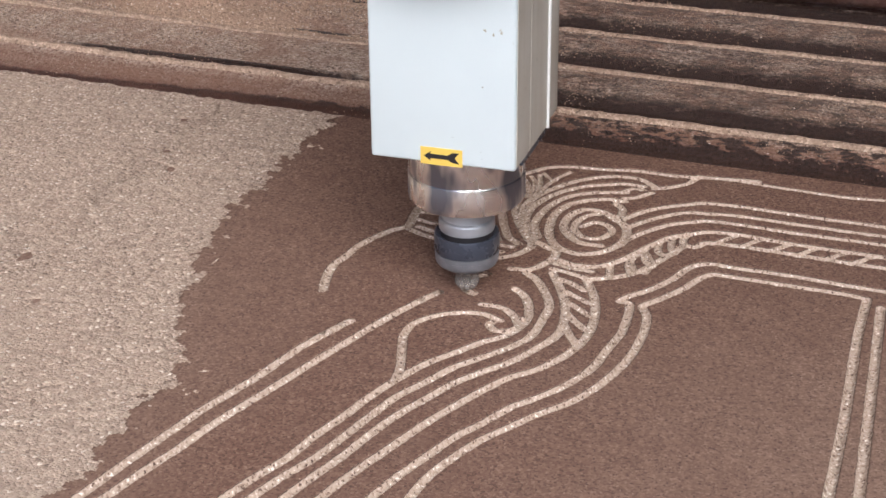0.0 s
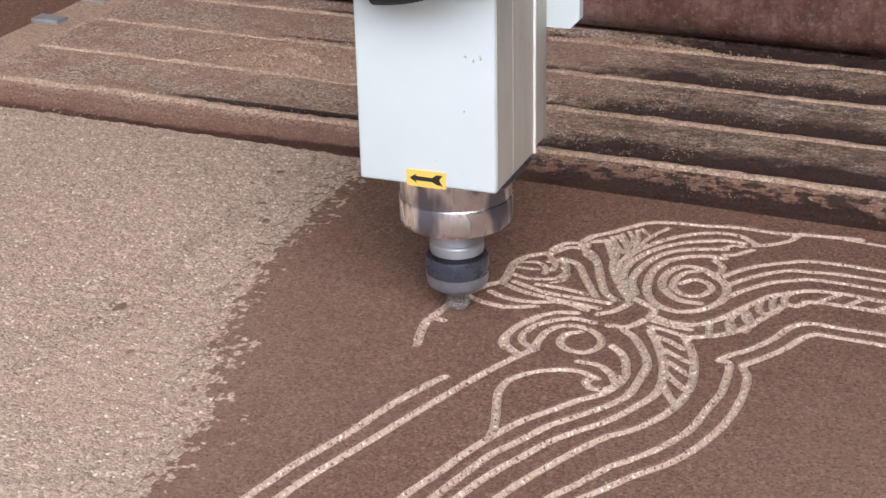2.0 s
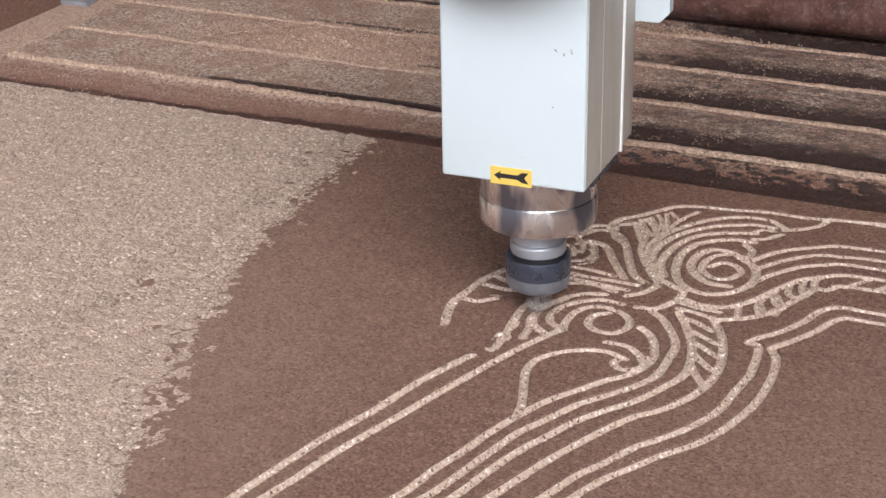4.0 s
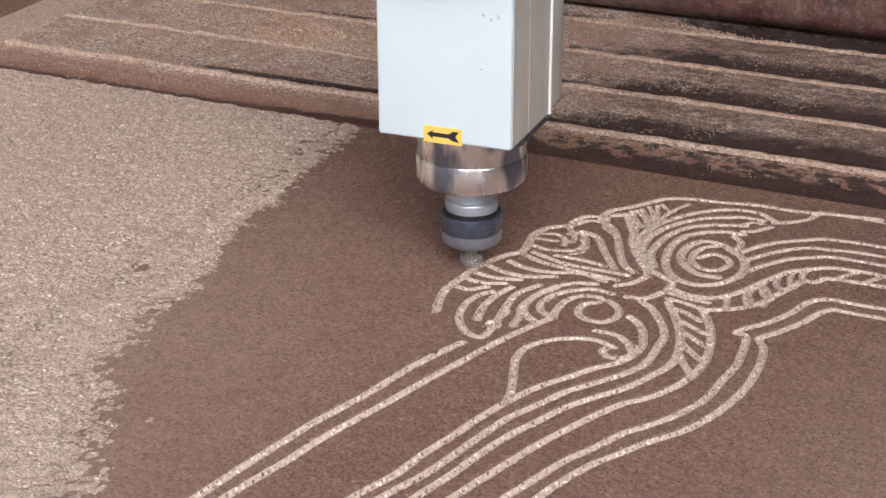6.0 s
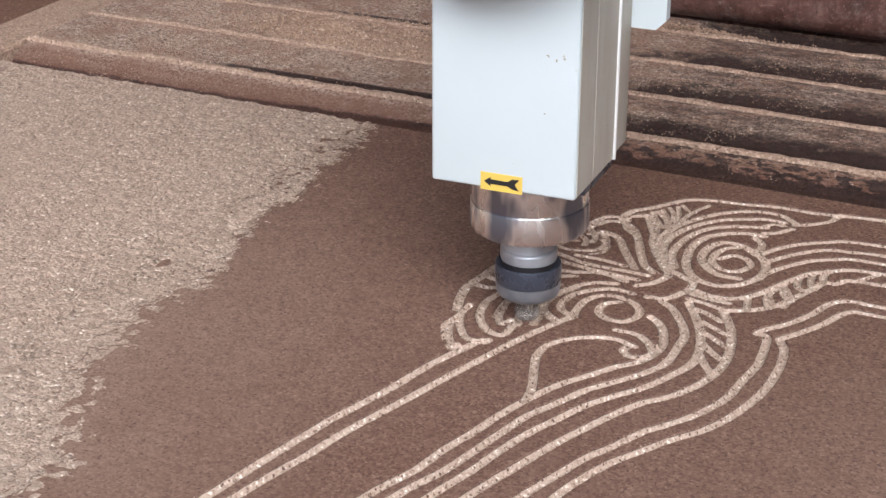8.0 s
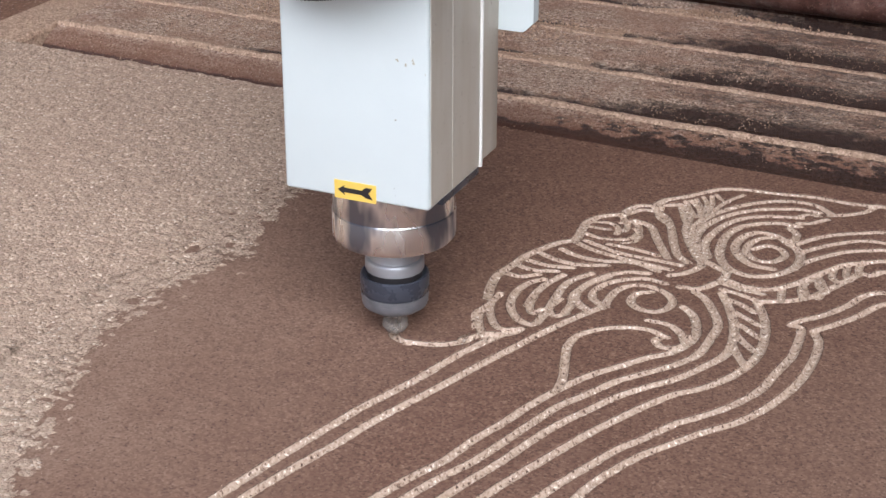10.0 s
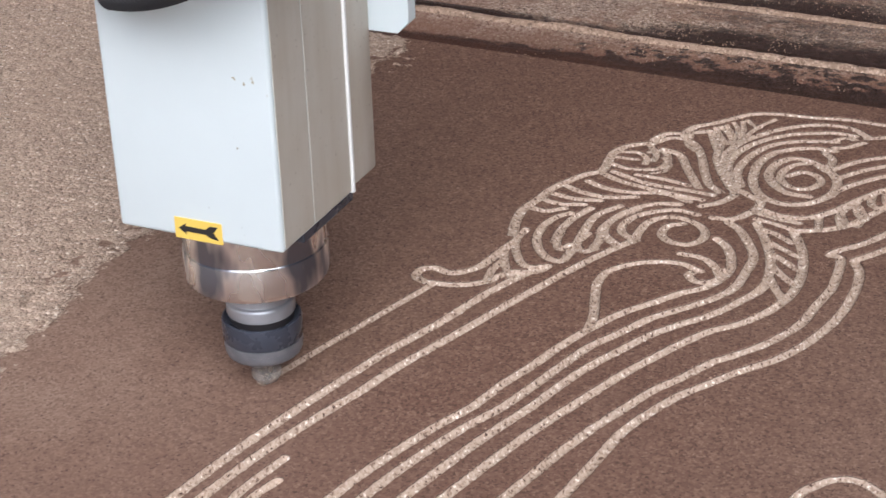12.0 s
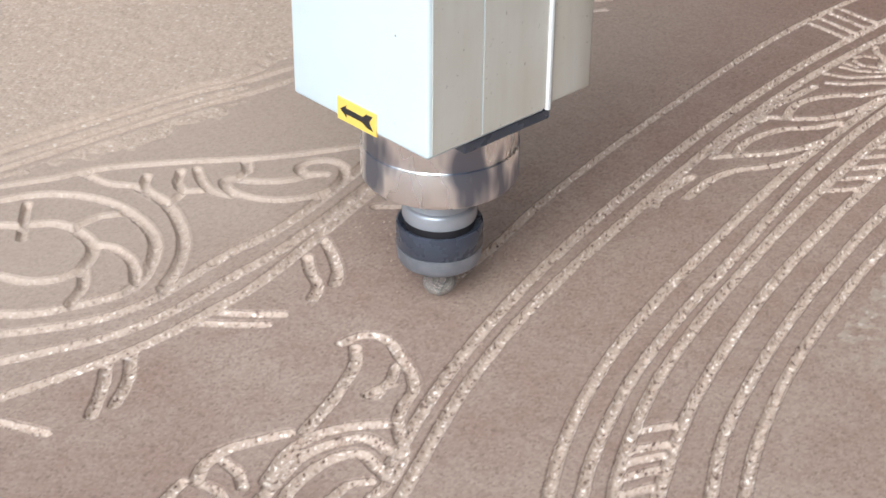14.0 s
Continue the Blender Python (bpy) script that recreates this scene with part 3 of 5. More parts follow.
cut(2.3, None, [(-97, -385), (-86, -368)])
cut(2.3, None, [(-100, -366), (-88, -348)])
cut(2.3, None, [(-102, -348), (-89, -327)])
cut(2.3, None, [(-104, -328), (-89, -305)])
cut(2.3, None, [(-105, -309), (-90, -286)])
cut(2.3, None, [(-106, -287), (-91, -269)])
cut(2.3, None, [(-107, -268), (-91, -249)])
cut(2.3, None, [(-96, -20), (-90, -30), (-81, -37)])
cut(2.3, None, [(-96, -46), (-89, -55), (-81, -61)])
cut(2.3, None, [(-98, -64), (-92, -72), (-85, -77)])
cut(2.3, None, [(-100, -82), (-94, -90), (-87, -95)])
cut(2.3, None, [(-102, -100), (-97, -109), (-90, -115)])
cut(2.3, None, [(-104, -119), (-98, -129), (-91, -134)])
cut(2.3, None, [(-107, -137), (-100, -147), (-93, -152)])
cut(2.3, None, [(-108, -157), (-101, -168), (-93, -173)])
cut(2.3, None, [(-109, -174), (-104, -183), (-94, -188)])
cut(2.3, None, [(-111, -191), (-103, -202), (-94, -209)])
cut(2.3, None, [(-110, -213), (-102, -224), (-93, -230)])
cut(2.3, None, [(-108, -240), (-105, -233), (-96, -241)])
cut(2.3, None, [(1, -733), (9, -717)])
cut(2.3, None, [(7, -751), (17, -732)])
cut(2.3, None, [(12, -761), (21, -741)])
cut(2.3, None, [(19, -770), (27, -751)])
cut(2.3, None, [(27, -782), (34, -764)])
cut(2.3, (11.55, 14), [(-168, 300), (-198, 200), (-220, 120), (-234, 60), (-244, 0), (-250, -55), (-254, -116), (-256, -180), (-256, -235), (-252, -300), (-243, -366), (-231, -435), (-219, -500), (-209, -548), (-194, -611), (-179, -659), (-163, -721)])
cut(2.6, None, [(-325, -630), (-341, -665), (-357, -694), (-393, -744), (-417, -784), (-425, -809), (-439, -841)])
cut(2.6, None, [(-314, -680), (-323, -689), (-332, -686), (-333, -676), (-324, -665), (-311, -666), (-299, -681), (-297, -701), (-306, -721), (-323, -734), (-340, -737), (-350, -732), (-349, -721), (-351, -714), (-360, -707)])
cut(2.6, None, [(-350, -729), (-339, -721), (-325, -706), (-319, -689)])
cut(2.4, None, [(-374, -736), (-360, -743), (-343, -746), (-331, -741)])
cut(2.4, None, [(-379, -745), (-367, -756), (-356, -758), (-348, -749)])
cut(2.4, None, [(-354, -763), (-352, -773), (-364, -775), (-378, -774), (-388, -765)])
cut(2.6, None, [(-417, -793), (-397, -789), (-382, -778), (-377, -775)])
cut(3, None, [(-423, -850), (-415, -831), (-398, -813), (-373, -801), (-344, -800), (-319, -807), (-300, -822), (-286, -841), (-283, -856), (-288, -876), (-298, -902), (-310, -917)])
cut(3, None, [(-376, -777), (-354, -776), (-329, -783), (-305, -796), (-286, -814), (-272, -834)])
cut(3, None, [(-396, -866), (-389, -859), (-375, -840), (-358, -835), (-336, -839), (-323, -854), (-320, -871), (-329, -887), (-345, -896)])
cut(2.6, None, [(-365, -832), (-365, -818), (-359, -804)])
cut(2.6, None, [(-339, -836), (-327, -830), (-307, -831), (-289, -841)])
cut(2.6, None, [(-319, -857), (-304, -867), (-294, -882)])
cut(2.4, None, [(-408, -840), (-389, -854), (-373, -865)])
cut(3, None, [(-490, -64), (-478, -160), (-469, -224), (-451, -292), (-436, -352), (-420, -408), (-392, -457), (-372, -498), (-350, -543), (-328, -595), (-281, -740), (-277, -786), (-270, -823), (-266, -853), (-272, -886), (-293, -927)])
cut(3, None, [(-475, -77), (-463, -176), (-455, -238), (-435, -306), (-419, -353), (-386, -429), (-364, -475), (-349, -507), (-328, -551), (-312, -586), (-261, -756), (-255, -802), (-249, -846), (-251, -882), (-260, -912), (-270, -940)])
cut(3, None, [(-368, -427), (-337, -498), (-319, -540), (-303, -575), (-293, -604), (-281, -658), (-239, -794), (-235, -825), (-232, -858), (-232, -884), (-237, -927), (-242, -957)])
cut(2.8, None, [(-502, -60), (-496, -142), (-493, -201), (-483, -263), (-464, -328), (-450, -368), (-449, -457), (-446, -508), (-446, -555), (-453, -595), (-457, -636), (-466, -671), (-476, -776), (-479, -817)])
cut(2.8, None, [(-449, -341), (-436, -379), (-430, -410), (-427, -474), (-429, -521), (-433, -564), (-437, -606), (-440, -645), (-447, -682), (-456, -789), (-459, -829)])
cut(2.6, None, [(-406, -446), (-404, -492), (-409, -536), (-411, -571)])
cut(2.8, None, [(-352, -562), (-370, -550), (-392, -546), (-404, -551), (-407, -566)])
cut(2.8, None, [(-354, -569), (-370, -562), (-383, -566), (-391, -580)])
cut(2.7, None, [(-297, -595), (-280, -599), (-263, -604), (-252, -612)])
cut(2.7, None, [(-303, -575), (-290, -578), (-274, -582), (-260, -592)])
cut(2.6, None, [(-265, -661), (-254, -649), (-245, -633)])
cut(2.6, None, [(-261, -683), (-249, -669), (-238, -652)])
cut(2.7, None, [(-243, -752), (-229, -761), (-215, -767), (-206, -778)])
cut(2.7, None, [(-251, -732), (-236, -739), (-219, -749), (-210, -759)])
cut(2.6, None, [(-234, -828), (-220, -817), (-205, -801)])
cut(2.6, None, [(-232, -843), (-218, -830), (-203, -814)])
cut(2.7, None, [(-234, -897), (-216, -911), (-197, -931)])
cut(2.7, None, [(-230, -884), (-211, -899), (-197, -917)])
cut(2.6, None, [(-240, -978), (-223, -968), (-200, -956)])
cut(2.4, None, [(-399, -358), (-391, -345), (-384, -333)])
cut(2.4, None, [(-392, -375), (-381, -365), (-373, -351)])
cut(2.4, None, [(-430, -305), (-413, -307), (-394, -314)])
cut(2.4, None, [(-441, -276), (-423, -282), (-403, -294)])
cut(2.6, None, [(-161, -795), (-160, -784), (-154, -776), (-144, -775), (-128, -781), (-113, -787), (-103, -795), (-97, -807), (-90, -817), (-79, -826), (-71, -831), (-63, -839), (-55, -854), (-51, -870)])
cut(2.8, None, [(-153, -792), (-142, -801), (-134, -814), (-125, -831), (-118, -848), (-114, -859)])
cut(2.4, None, [(-125, -787), (-117, -799), (-112, -814)])
cut(2.2, None, [(-116, -816), (-116, -808), (-114, -800)])
cut(2.8, None, [(-118, -866), (-124, -883), (-128, -897), (-126, -912), (-118, -923)])
cut(2.8, None, [(-91, -826), (-101, -840), (-107, -857), (-106, -876), (-95, -898)])
cut(2.8, None, [(-74, -839), (-88, -840), (-95, -852), (-99, -870), (-94, -889), (-86, -909)])
cut(2.8, None, [(-66, -852), (-80, -850), (-87, -863), (-85, -886), (-78, -903)])
cut(2.4, None, [(-122, -904), (-110, -904), (-99, -909)])
cut(2.4, None, [(-116, -923), (-106, -920), (-95, -922)])
cut(2.4, None, [(-122, -928), (-116, -945)])
cut(2.2, None, [(-61, -861), (-66, -870), (-64, -885)])
cut(2.2, None, [(-189, -156), (-176, -163), (-166, -172), (-160, -180), (-158, -191), (-158, -199)])
cut(2, None, [(-189, -149), (-188, -140), (-182, -141)])
cut(2.2, None, [(-191, -165), (-181, -176), (-172, -181), (-165, -192)])
cut(2.2, None, [(-191, -179), (-184, -187), (-175, -192), (-170, -201)])
cut(2.2, None, [(-193, -194), (-185, -200), (-175, -203)])
cut(2, None, [(-195, -216), (-189, -207), (-178, -211)])
cut(2.2, None, [(-181, -226), (-171, -218), (-157, -214)])
cut(2, None, [(-173, -259), (-177, -252), (-174, -244), (-175, -231), (-185, -229), (-185, -237)])
cut(2, None, [(-178, -227), (-166, -238), (-156, -233)])
cut(2.2, None, [(-172, -258), (-159, -255), (-151, -245), (-148, -234)])
cut(2.2, None, [(-161, -217), (-151, -229), (-146, -241)])
cut(2.2, None, [(-167, -164), (-158, -174), (-151, -189), (-148, -203), (-151, -217)])
cut(2, None, [(-158, -207), (-150, -213), (-140, -221)])
cut(2.2, None, [(-193, -252), (-185, -261), (-176, -265), (-171, -276), (-167, -280)])
cut(1.8, None, [(-195, -246), (-194, -239), (-190, -238)])
cut(2, None, [(-192, -282), (-188, -273), (-181, -269)])
cut(2, None, [(-188, -285), (-179, -287), (-168, -281)])
cut(1.8, None, [(-191, -294), (-186, -293), (-181, -293)])
cut(2, None, [(-188, -301), (-176, -297), (-164, -286), (-158, -273)])
cut(2, None, [(-167, -279), (-158, -268), (-156, -260)])
cut(2, None, [(-154, -271), (-147, -262), (-143, -253)])
cut(2.2, None, [(-190, -319), (-175, -312), (-165, -300), (-154, -284)])
cut(2.2, None, [(-179, -330), (-168, -321), (-159, -308), (-148, -297)])
cut(2, None, [(-111, -268), (-105, -261), (-94, -253)])
cut(2, None, [(-65, 621), (-58, 604), (-50, 586)])
cut(2, None, [(-62, 628), (-54, 613), (-45, 599)])
cut(1.8, None, [(-55, 636), (-49, 625), (-43, 613)])
cut(1.8, None, [(-51, 643), (-45, 632), (-41, 618)])
cut(1.8, None, [(-45, 648), (-40, 631), (-39, 615)])
cut(1.8, None, [(-42, 652), (-36, 644), (-29, 639)])
cut(2, None, [(-21, 661), (-30, 641), (-35, 620), (-39, 600), (-42, 579)])
cut(1.8, None, [(-84, 556), (-76, 547), (-76, 532), (-84, 525)])
cut(2, None, [(70, 484), (65, 502), (69, 519)])
cut(2, None, [(76, 522), (82, 507), (81, 489)])
cut(2.6, None, [(117, 142), (120, 154), (125, 162), (132, 171), (141, 176), (150, 175), (161, 168), (165, 162)])

# where the cutter's axis is: seconds and millimetres
TOOL = (
    (0, -42, 425), (0.2, -17, 423), (0.4, -37, 435), (0.5, -58, 449), (0.6, -64, 423), (0.8, -43, 481),
    (1, -78, 465), (1.2, -78, 488), (1.4, -83, 480), (1.5, -107, 476), (1.7, -139, 474), (2, -137, 456),
    (2.2, -123, 428), (2.4, -144, 417), (2.5, -160, 448), (2.7, -120, 420), (2.9, -118, 362), (3, -114, 367),
    (3.1, -101, 362), (3.2, -105, 449), (3.4, -74, 461), (3.5, -83, 445), (3.6, -87, 428), (3.7, -85, 410),
    (3.8, -84, 392), (4, -87, 434), (4.12, -86, 424), (4.25, -83, 414), (4.38, -78, 406), (4.5, -69, 401),
    (4.6, -118, 438), (4.75, -128, 418), (4.9, -127, 395), (5.05, -118, 375), (5.2, -99, 363), (5.3, -99, 401),
    (5.4, -93, 363), (5.5, -100, 362), (5.6, -112, 474), (5.8, -111, 462), (6, -149, 474), (6.1, -144, 416),
    (6.3, -135, 385), (6.5, -125, 357), (6.7, -98, 355), (6.9, -115, 353), (7, -124, 362), (7.2, -111, 381),
    (7.4, -101, 359), (7.5, -93, 370), (7.6, -91, 388), (7.8, -105, 402), (8, -90, 394), (8.1, -107, 414),
    (8.2, -104, 402), (8.6, -104, 354), (8.8, -112, 342), (9, -126, 335), (9.2, -133, 321), (9.4, -144, 311),
    (9.6, -158, 305), (9.8, -173, 304), (10, -184, 313), (10.2, -176, 324), (10.3, -134, 315), (10.4, -126, 326),
    (10.5, -127, 336), (10.7, -120, 345), (11, -137, 322), (11.2, -148, 333), (11.3, -149, 307), (11.5, -167, 304),
    (12, -211, 149), (12.1, -221, 107), (12.2, -227, 62), (12.3, -235, 19), (12.4, -238, -22), (12.5, -244, -67),
    (12.6, -248, -116), (12.8, -250, -206), (13, -251, -290), (13.1, -245, -335), (13.2, -241, -378), (13.4, -229, -466),
    (13.5, -220, -509), (13.7, -200, -594), (13.9, -179, -679), (14, -163, -721), )


def spline(bends, step=0.001):
    """Even steps along a smooth line through the bends (centripetal)."""
    P = np.array(bends)
    if len(P) == 2:
        P = np.array([P[0], P.mean(0), P[1]])
    P = np.vstack([2 * P[0] - P[1], P, 2 * P[-1] - P[-2]])
    out = []
    for k in range(1, len(P) - 2):
        a, b, c, d = P[k - 1:k + 3]
        t1 = max(np.linalg.norm(b - a), 1e-5) ** 0.5
        t2 = t1 + max(np.linalg.norm(c - b), 1e-5) ** 0.5
        t3 = t2 + max(np.linalg.norm(d - c), 1e-5) ** 0.5
        n = max(2, int(np.linalg.norm(c - b) / step))
        t = np.linspace(t1, t2, n, endpoint=False)[:, None]
        a1, a2, a3 = a + (b - a) * t / t1, b + (c - b) * (t - t1) / (t2 - t1), c + (d - c) * (t - t2) / (t3 - t2)
        b1, b2 = a1 + (a2 - a1) * t / t2, a2 + (a3 - a2) * (t - t1) / (t3 - t1)
        out.append(b1 + (b2 - b1) * (t - t1) / (t2 - t1))
    return np.vstack(out + [P[-2:-1]])


LINES = [(half, when, spline(bends)) for half, when, bends in STROKES]


def nearness(x0, y0, nx, ny, step, reach, lasting=False):
    """For a raster: how far each point is from the nearest line, in half widths."""
    near = np.full((ny, nx), reach)
    for half, when, line in LINES:
        if lasting and when:
            continue
        w = int(half * reach / step) + 1
        for px, py in line[::max(1, int(step / 0.001))]:
            i, j = int(round((px - x0) / step)), int(round((py - y0) / step))
            if i - w < 0 or j - w < 0 or i + w >= nx or j + w >= ny:
                continue
            gx = (x0 + step * np.arange(i - w, i + w + 1) - px) / half
            gy = (y0 + step * np.arange(j - w, j + w + 1) - py) / half
            block = near[j - w:j + w + 1, i - w:i + w + 1]
            np.minimum(block, np.sqrt(gx[None, :] ** 2 + gy[:, None] ** 2), out=block)
    return near


# ---- the carved panel ----
EDGE = lambda x: 0.7155 - 0.045 * x  # the far edge, a little askew
GRID = 0.0008
PX0, PY0 = -0.5225, -1.0400
PX1, PY1 = PX0 + 1008 * GRID, PY0 + 2168 * GRID
panel = tagged(new("carved_board"), "brown fibreboard sheet with pale carved scrollwork grooves", "board")


def build_panel():
    step = GRID
    nx, ny = round((PX1 - PX0) / step) + 1, round((PY1 - PY0) / step) + 1
    X, Y = np.meshgrid(np.linspace(PX0, PX1, nx), np.linspace(PY0, PY1, ny))
    near = nearness(PX0, PY0, nx, ny, step, 1.8)
    rough = fbm(X, Y, 0.004, 2, 1)
    u = np.clip(near + 0.07 * rough, 0, 2)
    depth = np.where(u < 1, -0.0038 * np.clip((1 - u) / 0.62, 0, 1) ** 0.8, 0.0)
    old = nearness(PX0, PY0, nx, ny, step, 1.8, True)
    lip = 0.0004 * np.exp(-((old - 1.15) / 0.14) ** 2) * (0.6 + rough)
    crumbs = np.clip(fbm(X, Y, 0.0022, 1, 3), -0.6, 1.0)
    Z = depth + lip * (u > 1) + np.where(u < 0.9, 0.0004 * fbm(X, Y, 0.0045, 2, 2) + 0.0006 * crumbs, 0.0)
    Z[np.abs(Z) < 3e-5] = 0
    Z[0, :] = Z[-1, :] = 0
    Z[:, 0] = Z[:, -1] = 0
    # fine cells along the cuts, wide cells on the flat between them
    by, bx = (ny - 1) // 4, (nx - 1) // 4
    busy = np.zeros((by, bx), bool)
    for a in range(5):
        for b in range(5):
            busy |= Z[a:a + 4 * by:4, b:b + 4 * bx:4] != 0
    wide = busy.copy()
    for a, b in ((1, 0), (-1, 0), (0, 1), (0, -1), (1, 1), (1, -1), (-1, 1), (-1, -1)):
        wide |= np.roll(busy, (a, b), (0, 1))
    ob = new("carved_face", grid_mesh("carved_face", X, Y, Z, BOARD, np.kron(wide, np.ones((4, 4), bool)), ~wide))
    ob.parent = panel
    # the plain rest of the sheet
    x0, x1, y0 = -1.05, 0.45, -1.75
    for a, b, c, d in ((x0, PX0, y0, PY1), (PX1, x1, y0, PY1), (PX0, PX1, y0, PY0)):
        bm = bmesh.new()
        box_bm(bm, a, b, c, d, -0.0245, 0.0)
        part("plain_face", bm, BOARD, panel)
    v = [(x0, PY1, 0), (x1, PY1, 0), (x1, EDGE(x1), 0), (x0, EDGE(x0), 0)]
    v += [(x, y, -0.0245) for x, y, z in v]
    part_mesh = mesh_of("far_edge", v, [(0, 1, 2, 3), (7, 6, 5, 4), (0, 4, 5, 1), (1, 5, 6, 2), (2, 6, 7, 3), (3, 7, 4, 0)], BOARD)
    new("far_edge", part_mesh).parent = panel
    bm = bmesh.new()
    box_bm(bm, PX0 + 0.001, PX1 - 0.001, PY0 + 0.001, PY1 - 0.001, -0.0245, -0.008)
    part("core", bm, BOARD, panel)


build_panel()

# ---- loose sawdust on the panel, blown back by the spindle's fan as it works ----
def spread(y, table):
    ys, xs = zip(*sorted(table))
    return np.interp(y, ys, xs)


FRONTS = (
    (0.0, ((0.75, -0.218), (0.67, -0.250), (0.5, -0.254), (0.416, -0.243), (0.336, -0.218), (0.279, -0.188), (0.2, -0.176), (0.1, -0.188), (-0.1, -0.245), (-0.25, -0.262), (-0.4, -0.272), (-0.66, -0.262), (-1.1, -0.22))),
    (3.0, ((0.75, -0.340), (0.57, -0.342), (0.447, -0.328), (0.368, -0.305), (0.298, -0.287), (0.231, -0.255), (0.165, -0.243), (0.12, -0.247), (0.0, -0.245), (-0.1, -0.25), (-0.25, -0.262), (-0.4, -0.272), (-0.66, -0.262), (-1.1, -0.22))),
    (6.0, ((0.75, -0.36), (0.56, -0.353), (0.441, -0.348), (0.347, -0.334), (0.27, -0.327), (0.224, -0.323), (0.165, -0.281), (0.094, -0.25), (0.0, -0.245), (-0.1, -0.25), (-0.25, -0.262), (-0.4, -0.272), (-0.66, -0.262), (-1.1, -0.22))),
    (11.0, ((0.75, -0.375), (0.56, -0.362), (0.357, -0.36), (0.277, -0.373), (0.172, -0.359), (0.12, -0.345), (0.034, -0.311), (-0.06, -0.26), (-0.25, -0.262), (-0.4, -0.272), (-0.66, -0.262), (-1.1, -0.22))),
    (12.1, ((0.75, -0.375), (0.3, -0.385), (0.237, -0.393), (0.136, -0.388), (0.04, -0.37), (-0.05, -0.31), (-0.15, -0.262), (-0.4, -0.272), (-0.66, -0.262), (-1.1, -0.22))),
    (12.4, ((0.75, -0.375), (0.2, -0.4), (0.083, -0.403), (0.0, -0.391), (-0.105, -0.336), (-0.158, -0.327), (-0.233, -0.294), (-0.3, -0.268), (-0.4, -0.272), (-0.66, -0.262), (-1.1, -0.22))),
    (12.8, ((0.75, -0.375), (0.1, -0.41), (-0.08, -0.431), (-0.16, -0.402), (-0.243, -0.365), (-0.304, -0.317), (-0.36, -0.285), (-0.48, -0.272), (-0.66, -0.262), (-1.1, -0.22))),
    (13.2, ((0.75, -0.375), (0.0, -0.43), (-0.2, -0.425), (-0.3, -0.401), (-0.4, -0.378), (-0.465, -0.335), (-0.52, -0.321), (-0.584, -0.304), (-0.66, -0.272), (-1.1, -0.22))),
    (13.5, ((0.75, -0.375), (0.0, -0.43), (-0.3, -0.44), (-0.448, -0.455), (-0.53, -0.42), (-0.597, -0.385), (-0.647, -0.36), (-0.75, -0.33), (-0.85, -0.29), (-1.1, -0.27))),
    (13.9, ((0.75, -0.375), (0.0, -0.43), (-0.3, -0.45), (-0.448, -0.46), (-0.604, -0.447), (-0.675, -0.405), (-0.763, -0.42), (-0.85, -0.44), (-1.1, -0.45))),
)


# bare spots knocked into the loose layer
PITS = ((-0.390, 0.375, 0.0050), (-0.344, 0.312, 0.0040), (-0.357, 0.565, 0.0040), (-0.397, 0.672, 0.0045), (-0.378, 0.60, 0.0035))


